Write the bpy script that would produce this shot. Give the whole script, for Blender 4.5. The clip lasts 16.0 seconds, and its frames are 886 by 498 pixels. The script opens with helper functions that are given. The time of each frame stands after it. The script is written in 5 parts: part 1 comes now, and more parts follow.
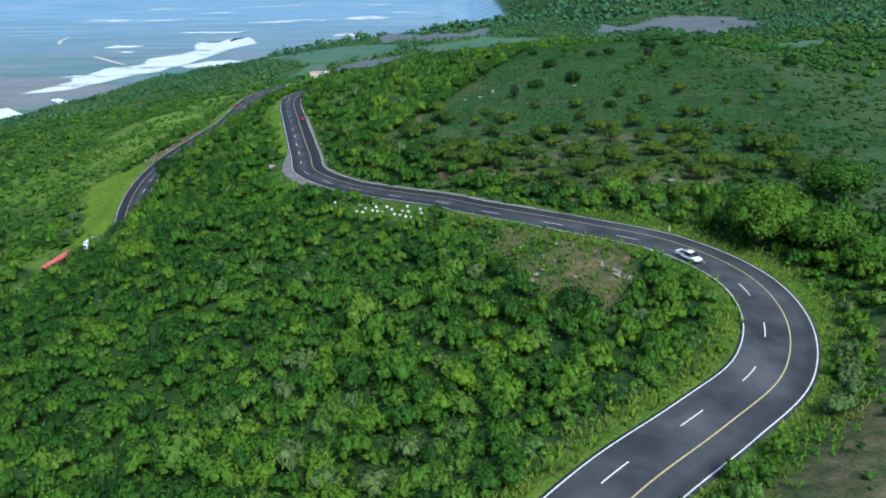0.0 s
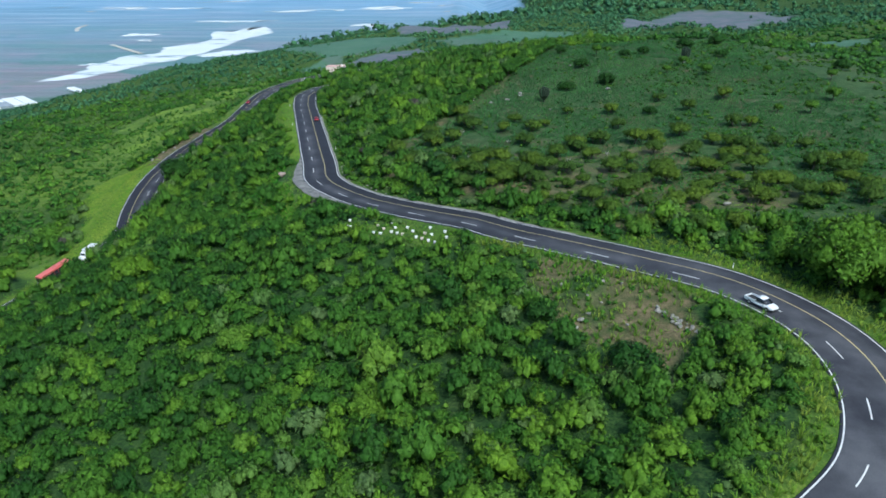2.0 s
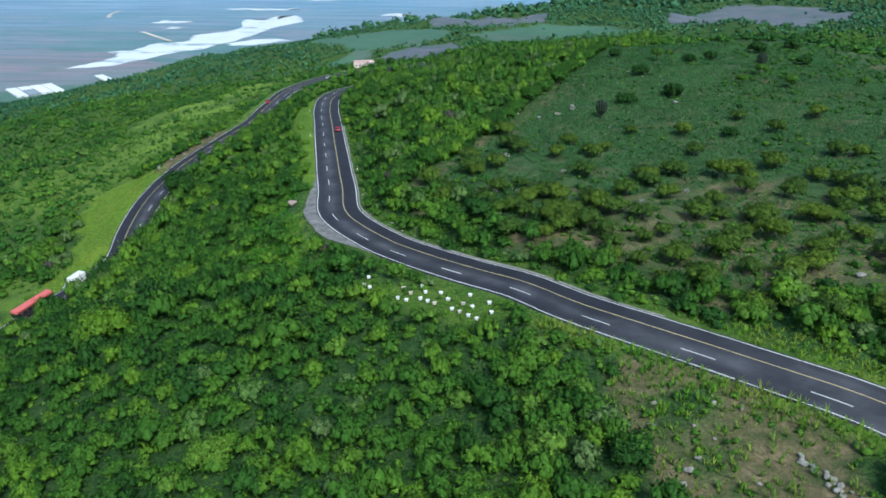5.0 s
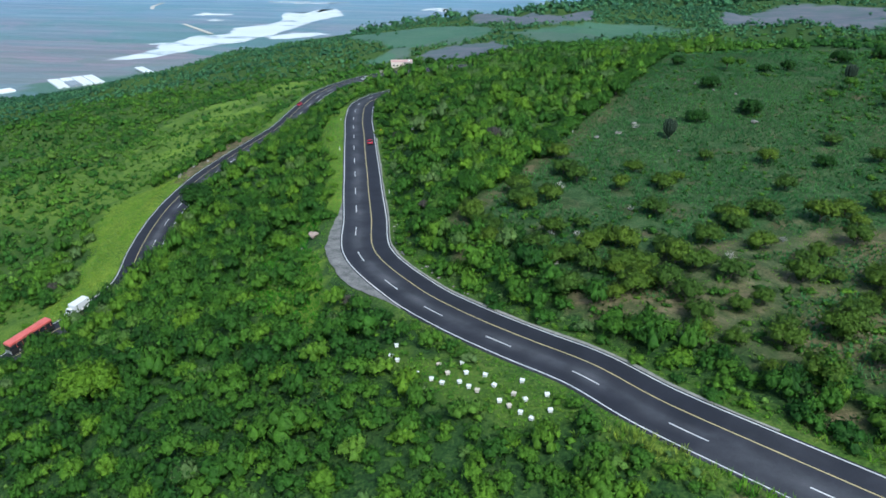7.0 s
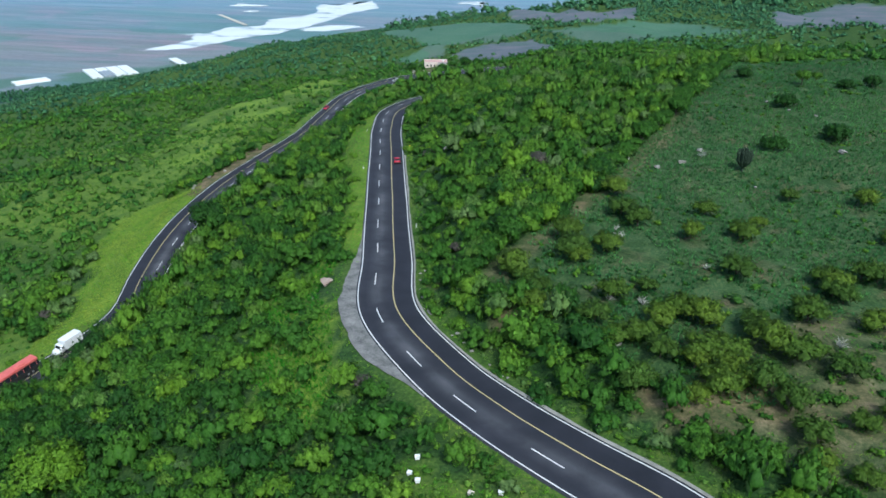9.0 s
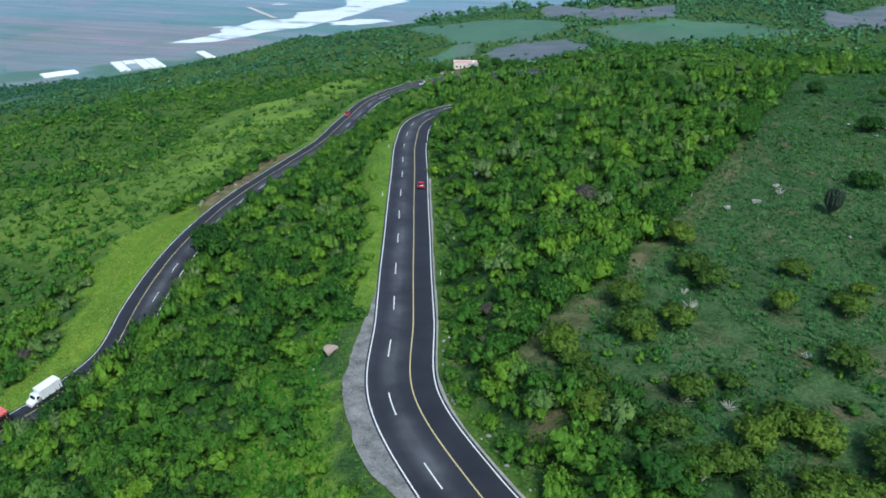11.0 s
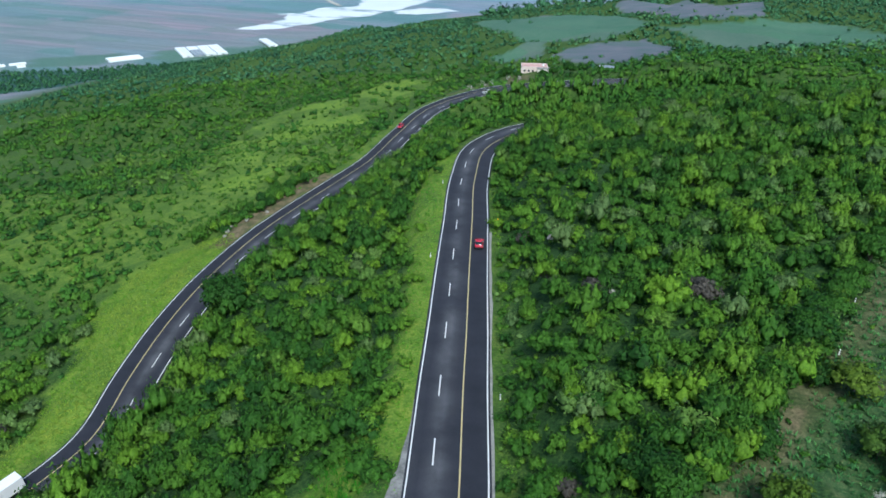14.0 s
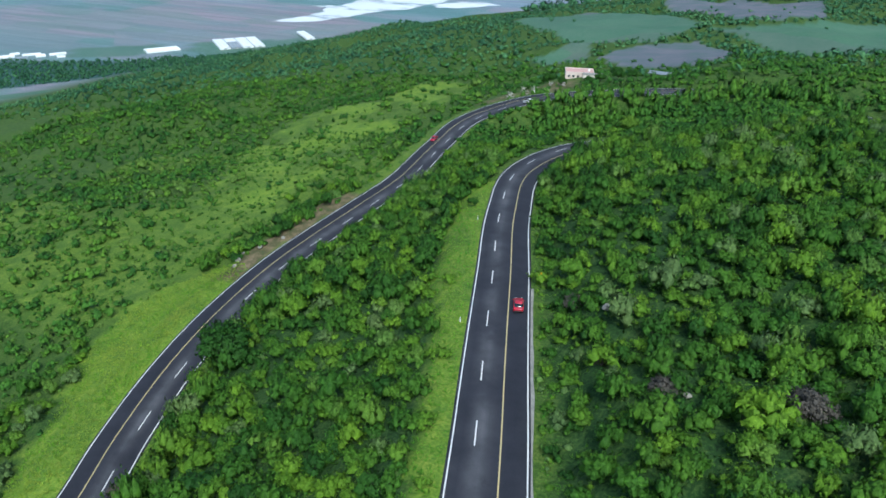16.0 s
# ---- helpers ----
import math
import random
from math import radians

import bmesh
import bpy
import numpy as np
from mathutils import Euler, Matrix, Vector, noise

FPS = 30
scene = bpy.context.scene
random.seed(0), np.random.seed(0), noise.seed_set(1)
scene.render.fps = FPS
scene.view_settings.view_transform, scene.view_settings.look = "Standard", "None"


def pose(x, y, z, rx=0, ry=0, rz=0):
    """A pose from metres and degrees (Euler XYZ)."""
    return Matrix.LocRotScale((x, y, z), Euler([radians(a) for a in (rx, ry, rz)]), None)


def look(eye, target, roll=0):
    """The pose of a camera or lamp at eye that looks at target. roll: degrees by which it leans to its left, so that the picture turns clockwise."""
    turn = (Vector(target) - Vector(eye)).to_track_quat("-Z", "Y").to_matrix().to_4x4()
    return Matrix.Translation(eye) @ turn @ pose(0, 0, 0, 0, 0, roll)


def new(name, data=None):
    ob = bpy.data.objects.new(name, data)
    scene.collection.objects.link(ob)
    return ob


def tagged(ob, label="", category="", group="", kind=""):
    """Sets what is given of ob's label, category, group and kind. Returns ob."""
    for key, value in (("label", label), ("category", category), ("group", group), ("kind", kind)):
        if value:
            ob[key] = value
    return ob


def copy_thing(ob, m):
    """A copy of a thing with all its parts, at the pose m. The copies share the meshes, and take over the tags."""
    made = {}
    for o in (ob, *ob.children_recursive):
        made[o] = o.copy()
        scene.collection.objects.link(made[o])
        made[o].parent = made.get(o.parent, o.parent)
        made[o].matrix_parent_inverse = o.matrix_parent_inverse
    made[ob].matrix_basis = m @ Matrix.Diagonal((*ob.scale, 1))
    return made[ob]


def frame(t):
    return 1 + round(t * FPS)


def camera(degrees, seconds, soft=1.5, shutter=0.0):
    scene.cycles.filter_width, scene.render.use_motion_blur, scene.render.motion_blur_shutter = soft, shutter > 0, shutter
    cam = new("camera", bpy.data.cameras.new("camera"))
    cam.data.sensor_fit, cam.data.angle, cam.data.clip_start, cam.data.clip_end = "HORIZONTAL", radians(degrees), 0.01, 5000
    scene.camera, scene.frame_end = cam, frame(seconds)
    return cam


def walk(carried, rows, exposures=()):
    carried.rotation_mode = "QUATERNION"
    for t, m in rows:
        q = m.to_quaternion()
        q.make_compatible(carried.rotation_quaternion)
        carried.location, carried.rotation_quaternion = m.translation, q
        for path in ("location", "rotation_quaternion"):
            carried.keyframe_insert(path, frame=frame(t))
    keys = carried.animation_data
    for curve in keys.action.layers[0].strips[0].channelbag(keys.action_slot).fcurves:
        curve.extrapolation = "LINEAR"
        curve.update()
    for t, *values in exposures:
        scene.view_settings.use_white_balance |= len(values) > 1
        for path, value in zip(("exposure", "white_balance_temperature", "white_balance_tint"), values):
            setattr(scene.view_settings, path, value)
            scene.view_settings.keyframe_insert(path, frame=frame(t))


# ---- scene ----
cam = camera(64.5, 16.0, 1.65)
PATH = [
    (0, (1.908, -0.001, 99.067), (1.873, 1.836, 98.278), -0.9),
    (0.5, (1.072, 4.487, 99.017), (1.029, 6.322, 98.223), -0.8),
    (1, (0.366, 9.145, 99.055), (0.313, 10.977, 98.255), -0.7),
    (1.5, (-0.417, 14.085, 99.156), (-0.48, 15.914, 98.35), -0.6),
    (2, (-1.253, 19.26, 99.105), (-1.326, 21.087, 98.294), -0.4),
    (2.5, (-1.996, 24.795, 98.873), (-2.079, 26.62, 98.059), -0.4),
    (3, (-2.708, 30.574, 98.678), (-2.803, 32.396, 97.86), -0.3),
    (3.5, (-3.466, 36.504, 98.555), (-3.573, 38.324, 97.733), -0.2),
    (4, (-4.178, 42.628, 98.504), (-4.296, 44.445, 97.677), -0.1),
    (6.5, (-8.706, 74.729, 97.888), (-8.92, 76.529, 97.043), 0.2),
    (7, (-9.839, 81.103, 97.819), (-10.081, 82.898, 96.97), 0.3),
    (7.5, (-10.888, 87.457, 97.834), (-11.154, 89.247, 96.981), 0.4),
    (8, (-11.928, 93.783, 97.878), (-12.215, 95.567, 97.021), 0.5),
    (8.5, (-13.145, 100.039, 97.96), (-13.451, 101.818, 97.098), 0.6),
    (9, (-14.429, 106.205, 98.151), (-14.752, 107.978, 97.284), 0.7),
    (11.5, (-21.372, 137.544, 97.926), (-21.786, 139.287, 97.037), 0.9),
    (12, (-23.01, 143.926, 98.05), (-23.449, 145.66, 97.155), 1.0),
    (12.5, (-24.839, 150.235, 98.053), (-25.304, 151.959, 97.154), 1.1),
    (13, (-26.632, 156.45, 98.083), (-27.122, 158.166, 97.179), 1.2),
    (13.5, (-28.547, 163.006, 97.938), (-29.062, 164.711, 97.028), 1.2),
    (14, (-30.456, 169.428, 97.77), (-30.995, 171.123, 96.856), 1.2),
    (14.5, (-32.348, 175.548, 97.649), (-32.913, 177.233, 96.731), 1.3),
    (15, (-34.316, 181.578, 97.672), (-34.903, 183.252, 96.75), 1.4),
    (15.5, (-36.336, 187.566, 97.741), (-36.944, 189.229, 96.812), 1.4),
    (16, (-38.483, 193.41, 97.908), (-39.108, 195.064, 96.974), 1.4),
]
walk(cam, [(t, look(eye, target, roll)) for t, eye, target, roll in PATH], exposures=[(0, 0.70, 5500, 1), (16, 0.70, 5500, 1)])

# ---- world and light ----
SUN_ELEV, SUN_ROT = radians(52), radians(150)
world = bpy.data.worlds.new("overcast_sky")
scene.world = world
world.use_nodes = True
wn, wl = world.node_tree.nodes, world.node_tree.links
sky = wn.new("ShaderNodeTexSky")
sky.sky_type, sky.sun_disc = "NISHITA", False
sky.sun_elevation, sky.sun_rotation = SUN_ELEV, SUN_ROT
sky.air_density, sky.dust_density, sky.ozone_density = 1.0, 3.0, 1.0
wl.new(sky.outputs["Color"], wn["Background"].inputs["Color"])
wn["Background"].inputs["Strength"].default_value = 0.112
sun_data = bpy.data.lights.new("sun", "SUN")
sun_data.energy, sun_data.angle, sun_data.color = 1.85, radians(14), (1.0, 0.95, 0.84)
sun = new("sun", sun_data)
sun.matrix_world = look((300 * math.sin(SUN_ROT) * math.cos(SUN_ELEV), 300 * math.cos(SUN_ROT) * math.cos(SUN_ELEV), 300 * math.sin(SUN_ELEV)), (0, 0, 0))


# ---- materials ----
def mat(name, rough=0.8, metal=0.0, spec=0.4):
    m = bpy.data.materials.new(name)
    m.use_nodes = True
    nt = m.node_tree
    b = nt.nodes["Principled BSDF"]
    b.inputs["Roughness"].default_value = rough
    b.inputs["Metallic"].default_value = metal
    b.inputs["Specular IOR Level"].default_value = spec
    return m, nt, b


def node(nt, kind, **values):
    n = nt.nodes.new(kind)
    for key, v in values.items():
        n.inputs[key.replace("_", " ")].default_value = v
    return n


def where(nt):
    return nt.nodes.new("ShaderNodeNewGeometry").outputs["Position"]


def stretched(nt, sx, sy, sz, turn=0.0):
    mp = nt.nodes.new("ShaderNodeMapping")
    mp.inputs["Scale"].default_value = (sx, sy, sz)
    mp.inputs["Rotation"].default_value = (0, 0, turn)
    nt.links.new(where(nt), mp.inputs["Vector"])
    return mp.outputs["Vector"]


def noise_of(nt, scale, detail=4.0, rough=0.55, vector=None):
    n = node(nt, "ShaderNodeTexNoise", Scale=scale, Detail=detail, Roughness=rough)
    nt.links.new(vector if vector is not None else where(nt), n.inputs["Vector"])
    return n.outputs["Fac"]


def ramp(nt, fac, stops):
    r = nt.nodes.new("ShaderNodeValToRGB")
    els = r.color_ramp.elements
    while len(els) < len(stops):
        els.new(0.5)
    for e, (p, c) in zip(els, stops):
        e.position, e.color = p, (*c, 1.0)
    nt.links.new(fac, r.inputs["Fac"])
    return r.outputs["Color"]


def mix(nt, fac, a, b, blend="MIX"):
    m = nt.nodes.new("ShaderNodeMix")
    m.data_type, m.blend_type = "RGBA", blend
    for sock, v in ((m.inputs["Factor"], fac), (m.inputs["A"], a), (m.inputs["B"], b)):
        if isinstance(v, (int, float)):
            sock.default_value = v
        elif isinstance(v, tuple):
            sock.default_value = (*v, 1.0)
        else:
            nt.links.new(v, sock)
    return m.outputs["Result"]


def maths(nt, op, a, b=0.0, clamp=False):
    m = nt.nodes.new("ShaderNodeMath")
    m.operation, m.use_clamp = op, clamp
    for sock, v in ((m.inputs[0], a), (m.inputs[1], b)):
        if isinstance(v, (int, float)):
            sock.default_value = v
        else:
            nt.links.new(v, sock)
    return m.outputs[0]


def bump(nt, b, height, strength=0.5, distance=0.1):
    n = nt.nodes.new("ShaderNodeBump")
    n.inputs["Strength"].default_value, n.inputs["Distance"].default_value = strength, distance
    nt.links.new(height, n.inputs["Height"])
    nt.links.new(n.outputs["Normal"], b.inputs["Normal"])


def attr(nt, name):
    n = nt.nodes.new("ShaderNodeAttribute")
    n.attribute_name = name
    return n.outputs["Fac"]


def simple(name, c1, c2, scale=3.0, rough=0.7, metal=0.0, relief=0.0, spec=0.4):
    """Two tones mixed by coarse and fine noise, with a little relief."""
    m, nt, b = mat(name, rough, metal, spec)
    f = mix(nt, 0.4, noise_of(nt, scale), noise_of(nt, scale * 7, 3))
    nt.links.new(ramp(nt, f, [(0.3, c1), (0.7, c2)]), b.inputs["Base Color"])
    if relief:
        bump(nt, b, noise_of(nt, scale * 9, 3), 0.6, relief)
    return m


def leaf_material(name, stops, thin=0.2, fine=5.0, relief=0.0):
    """Foliage: hue by plant (tint), light and dark by spray and by fine leaf grain, with leafy relief."""
    m, nt, b = mat(name, 0.6, 0.0, 0.15)
    base = ramp(nt, attr(nt, "tint"), stops)
    isl = nt.nodes.new("ShaderNodeNewGeometry").outputs["Random Per Island"]
    v = ramp(nt, isl, [(0.0, (0.78, 0.80, 0.76)), (0.5, (0.97, 0.97, 0.94)), (1.0, (1.24, 1.20, 1.10))])
    col = mix(nt, 1.0, base, v, "MULTIPLY")
    grain = mix(nt, 0.5, noise_of(nt, fine, 3, 0.65), noise_of(nt, fine * 0.38, 2, 0.6))
    col = mix(nt, 1.0, col, ramp(nt, grain, [(0.34, (0.66, 0.69, 0.66)), (0.5, (0.97, 0.97, 0.95)), (0.64, (1.28, 1.24, 1.14))]), "MULTIPLY")
    big = ramp(nt, noise_of(nt, 0.05, 3), [(0.35, (0.88, 0.92, 0.92)), (0.65, (1.12, 1.07, 0.98))])
    col = mix(nt, 1.0, col, big, "MULTIPLY")
    nt.links.new(col, b.inputs["Base Color"])
    spray = nt.nodes.new("ShaderNodeAttribute")
    spray.attribute_name = "facing"
    turn = nt.nodes.new("ShaderNodeVectorTransform")
    turn.vector_type, turn.convert_from, turn.convert_to = "NORMAL", "OBJECT", "WORLD"
    nt.links.new(spray.outputs["Vector"], turn.inputs["Vector"])
    nt.links.new(turn.outputs["Vector"], b.inputs["Normal"])
    if relief:
        bump(nt, b, grain, 0.5, relief)
        nt.links.new(turn.outputs["Vector"], b.inputs["Normal"].links[0].from_node.inputs["Normal"])
    tr = nt.nodes.new("ShaderNodeBsdfTranslucent")
    nt.links.new(col, tr.inputs["Color"])
    sh = nt.nodes.new("ShaderNodeMixShader")
    sh.inputs["Fac"].default_value = thin
    nt.links.new(b.outputs["BSDF"], sh.inputs[1])
    nt.links.new(tr.outputs["BSDF"], sh.inputs[2])
    nt.links.new(sh.outputs["Shader"], nt.nodes["Material Output"].inputs["Surface"])
    return m


M_LEAF = leaf_material("scrub_leaves", [(0.0, (0.024, 0.078, 0.012)), (0.3, (0.046, 0.128, 0.015)), (0.55, (0.076, 0.176, 0.018)), (0.76, (0.118, 0.232, 0.018)), (0.90, (0.105, 0.200, 0.045)), (1.0, (0.115, 0.180, 0.072))], 0.15, 5.5, 0.3)
M_FAR_LEAF = leaf_material("far_leaves", [(0.0, (0.026, 0.090, 0.018)), (0.4, (0.052, 0.145, 0.020)), (0.75, (0.095, 0.205, 0.022)), (1.0, (0.125, 0.215, 0.045))], 0.12, 2.2, 0.4)

# Bluish distance haze is mixed into these leaf colours.
M_HAZED_WOODS = leaf_material("hazed_hill_woods", [(0.0, (0.040, 0.118, 0.068)), (0.4, (0.066, 0.178, 0.086)), (0.75, (0.108, 0.240, 0.100)), (1.0, (0.14, 0.24, 0.11))], 0.1, 1.4, 0.4)


def ground_material():
    m, nt, b = mat("hillside_ground", 0.95, 0.0, 0.2)
    n1, n2, n3 = noise_of(nt, 0.035, 5), noise_of(nt, 0.35, 4), noise_of(nt, 2.2, 4)
    n4 = noise_of(nt, 0.13, 4, 0.6)
    # Kept dark: the shade between bushes is put into this grass colour.
    grass = ramp(nt, mix(nt, 0.7, n2, n3), [(0.34, (0.008, 0.022, 0.007)), (0.5, (0.022, 0.060, 0.013)), (0.68, (0.070, 0.125, 0.024))])
    n6 = noise_of(nt, 5.0, 4, 0.65)
    dry = ramp(nt, mix(nt, 0.6, n3, n6), [(0.36, (0.020, 0.062, 0.020)), (0.5, (0.052, 0.104, 0.036)), (0.64, (0.13, 0.130, 0.064))])
    dry = mix(nt, ramp(nt, n4, [(0.52, (0, 0, 0)), (0.70, (1, 1, 1))]), dry, ramp(nt, n3, [(0.3, (0.05, 0.045, 0.022)), (0.7, (0.19, 0.13, 0.085))]))
    col = mix(nt, maths(nt, "MULTIPLY", attr(nt, "dry"), ramp(nt, n2, [(0.4, (0.25, 0.25, 0.25)), (0.6, (1, 1, 1))])), grass, dry)
    lush = ramp(nt, mix(nt, 0.6, n2, n3), [(0.32, (0.062, 0.142, 0.016)), (0.5, (0.140, 0.228, 0.024)), (0.66, (0.235, 0.292, 0.042))])
    lush = mix(nt, ramp(nt, n4, [(0.36, (0.45, 0.45, 0.45)), (0.52, (0, 0, 0))]), lush, ramp(nt, n3, [(0.3, (0.02, 0.065, 0.014)), (0.7, (0.06, 0.14, 0.022))]))
    col = mix(nt, attr(nt, "lush"), col, lush)
    earth = ramp(nt, mix(nt, 0.5, n2, mix(nt, 0.5, n3, n6)), [(0.36, (0.042, 0.080, 0.020)), (0.46, (0.095, 0.090, 0.040)), (0.54, (0.16, 0.125, 0.068)), (0.68, (0.28, 0.215, 0.135))])
    col = mix(nt, attr(nt, "earth"), col, earth)
    # plain, far below: crop strips, wet ground, reddish fallow; haze is in their colour
    vor = node(nt, "ShaderNodeTexVoronoi", Scale=1.0)
    nt.links.new(stretched(nt, 0.0016, 0.0075, 0.001, 0.5), vor.inputs["Vector"])
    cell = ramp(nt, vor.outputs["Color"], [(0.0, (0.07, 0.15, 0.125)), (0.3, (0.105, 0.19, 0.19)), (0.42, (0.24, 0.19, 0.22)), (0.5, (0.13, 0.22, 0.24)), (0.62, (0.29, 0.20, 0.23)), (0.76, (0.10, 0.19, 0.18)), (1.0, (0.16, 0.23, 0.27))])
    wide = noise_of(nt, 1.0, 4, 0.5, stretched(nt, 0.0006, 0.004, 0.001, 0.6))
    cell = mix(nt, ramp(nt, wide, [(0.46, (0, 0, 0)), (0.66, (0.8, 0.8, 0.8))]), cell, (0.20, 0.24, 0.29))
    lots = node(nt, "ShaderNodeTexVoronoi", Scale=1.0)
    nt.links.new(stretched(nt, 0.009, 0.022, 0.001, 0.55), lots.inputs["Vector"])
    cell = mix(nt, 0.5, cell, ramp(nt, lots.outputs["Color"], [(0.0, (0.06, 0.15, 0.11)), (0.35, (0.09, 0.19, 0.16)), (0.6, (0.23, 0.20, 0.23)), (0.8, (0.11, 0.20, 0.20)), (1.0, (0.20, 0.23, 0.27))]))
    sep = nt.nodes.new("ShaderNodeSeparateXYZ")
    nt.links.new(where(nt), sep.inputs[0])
    # Blue distance haze painted in: grows with Y, broken up by noise.
    far_haze = maths(nt, "MULTIPLY_ADD", sep.outputs["Y"], 0.0006)
    far_haze.node.inputs[2].default_value = -1.15
    far_haze = maths(nt, "ADD", far_haze, maths(nt, "MULTIPLY", wide, 0.5), True)
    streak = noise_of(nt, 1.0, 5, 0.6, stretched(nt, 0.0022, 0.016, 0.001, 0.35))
    cell = mix(nt, far_haze, cell, ramp(nt, streak, [(0.36, (0.12, 0.26, 0.38)), (0.52, (0.18, 0.33, 0.47)), (0.66, (0.33, 0.41, 0.51))]))
    drill = noise_of(nt, 1.0, 4, 0.6, stretched(nt, 0.004, 0.06, 0.001, 0.55))
    cell = mix(nt, 1.0, cell, ramp(nt, drill, [(0.35, (0.80, 0.84, 0.86)), (0.65, (1.22, 1.12, 1.10))]), "MULTIPLY")
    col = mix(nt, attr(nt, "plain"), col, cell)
    furrow = node(nt, "ShaderNodeTexVoronoi", Scale=1.0)
    nt.links.new(stretched(nt, 0.006, 0.011, 0.001, 0.4), furrow.inputs["Vector"])
    # Plot greens lean blue-grey: distance haze is put into these colours.
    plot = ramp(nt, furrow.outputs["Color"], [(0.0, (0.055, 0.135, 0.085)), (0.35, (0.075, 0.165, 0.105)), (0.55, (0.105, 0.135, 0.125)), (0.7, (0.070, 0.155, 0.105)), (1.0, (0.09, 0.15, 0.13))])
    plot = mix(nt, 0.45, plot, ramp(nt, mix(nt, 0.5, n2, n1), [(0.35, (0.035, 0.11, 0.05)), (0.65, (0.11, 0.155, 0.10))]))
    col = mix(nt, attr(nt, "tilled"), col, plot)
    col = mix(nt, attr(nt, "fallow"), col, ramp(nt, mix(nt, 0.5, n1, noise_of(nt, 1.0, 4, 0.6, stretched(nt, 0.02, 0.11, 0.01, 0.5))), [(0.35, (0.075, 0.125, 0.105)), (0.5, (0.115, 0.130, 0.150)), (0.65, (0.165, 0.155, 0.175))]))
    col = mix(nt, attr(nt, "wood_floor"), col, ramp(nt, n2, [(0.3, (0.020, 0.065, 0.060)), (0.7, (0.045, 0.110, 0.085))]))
    nt.links.new(col, b.inputs["Base Color"])
    nt.links.new(ramp(nt, attr(nt, "plain"), [(0.0, (0.95, 0.95, 0.95)), (1.0, (0.40, 0.40, 0.40))]), b.inputs["Roughness"])
    bump(nt, b, n3, 0.8, 0.25)
    return m


M_GROUND = ground_material()


def asphalt_material():
    m, nt, b = mat("asphalt", 0.8, 0.0, 0.3)
    fine, blot = noise_of(nt, 9.0, 4), noise_of(nt, 0.25, 4)
    base = ramp(nt, mix(nt, 0.55, fine, blot), [(0.3, (0.011, 0.012, 0.017)), (0.7, (0.029, 0.030, 0.041))])
    worn = attr(nt, "worn")
    grey = ramp(nt, mix(nt, 0.5, fine, blot), [(0.3, (0.062, 0.063, 0.070)), (0.7, (0.122, 0.122, 0.132))])
    patchy = ramp(nt, noise_of(nt, 0.12, 5), [(0.35, (0.2, 0.2, 0.2)), (0.65, (1, 1, 1))])
    nt.links.new(mix(nt, maths(nt, "MULTIPLY", worn, patchy), base, grey), b.inputs["Base Color"])
    bump(nt, b, fine, 0.3, 0.02)
    return m


M_ASPHALT = asphalt_material()
M_WHITE = simple("white_road_paint", (0.55, 0.55, 0.53), (0.80, 0.80, 0.78), 1.5, 0.6)
M_YELLOW = simple("yellow_road_paint", (0.40, 0.32, 0.14), (0.62, 0.52, 0.26), 1.5, 0.6)


# ---- lie of the land ----
NEAR = np.array([
    [2.4, 10.2, 21.2, 37.9, 60, 76.7, 81.5, 82.9, 84.5],
    [1.2, 4.7, 9.8, 20.6, 43.6, 62.8, 65, 69, 73.9],
    [1.1, 1.3, 1.4, 7.2, 26.4, 44.4, 49.2, 57.9, 66.2],
    [0.9, -0.4, -3.9, 12.2, 45.1, 46.9, 48, 55.3, 63.9],
    [-2.7, -4.8, -15.6, 3, 46.8, 41.8, 49.5, 58.1, 66.3],
    [-10.9, -6.3, -6.5, 19.2, 49.9, 50.7, 53.5, 57, 60],
    [-23.5, -15.2, -8.6, 16.6, 38.9, 52, 52, 53, 56],
    [-30.7, -17, -1.8, 13.1, 20.1, 37.8, 46, 50, 55],
    [-32.6, -16.7, -3.1, 4.3, 9.9, 25.2, 38, 46, 53],
])
FAR = np.array([
    [-198, -183, -155, -98, -18, 56, 107, 144, 174, 204],
    [-176, -171, -162, -118, -41, 42, 80, 112, 148, 184],
    [-156, -158, -166, -135, -43, 47, 62, 80, 120, 170],
    [-150, -154, -173, -161, -36, 12, 5, 41, 104, 169],
    [-156, -160, -165, -168, -70, -6, -14, 31, 110, 191],
    [-164, -164, -159, -174, -172, -67, 6, 71, 150, 235],
    [-168, -162, -152, -154, -165, -93, 22, 114, 200, 290],
    [-170, -164, -156, -160, -188, -158, -14, 125, 236, 342],
    [-172, -172, -177, -198, -228, -195, -53, 112, 256, 385],
])


def spread(c, x, y, x0, y0, h):
    """A smooth cubic sheet over a coarse table of heights."""
    rows, cols = c.shape
    u = np.clip((x - x0) / h, 0, cols - 3 - 1e-6)
    v = np.clip((y - y0) / h, 0, rows - 3 - 1e-6)
    i, j = u.astype(int), v.astype(int)
    u, v = u - i, v - j
    bu = ((1 - u) ** 3, 3 * u ** 3 - 6 * u * u + 4, -3 * u ** 3 + 3 * u * u + 3 * u + 1, u ** 3)
    bv = ((1 - v) ** 3, 3 * v ** 3 - 6 * v * v + 4, -3 * v ** 3 + 3 * v * v + 3 * v + 1, v ** 3)
    return sum(bu[a] * bv[b] * c[j + b, i + a] for a in range(4) for b in range(4)) / 36


def smooth(a, b, x):
    t = np.clip((x - a) / (b - a), 0, 1)
    return t * t * (3 - 2 * t)


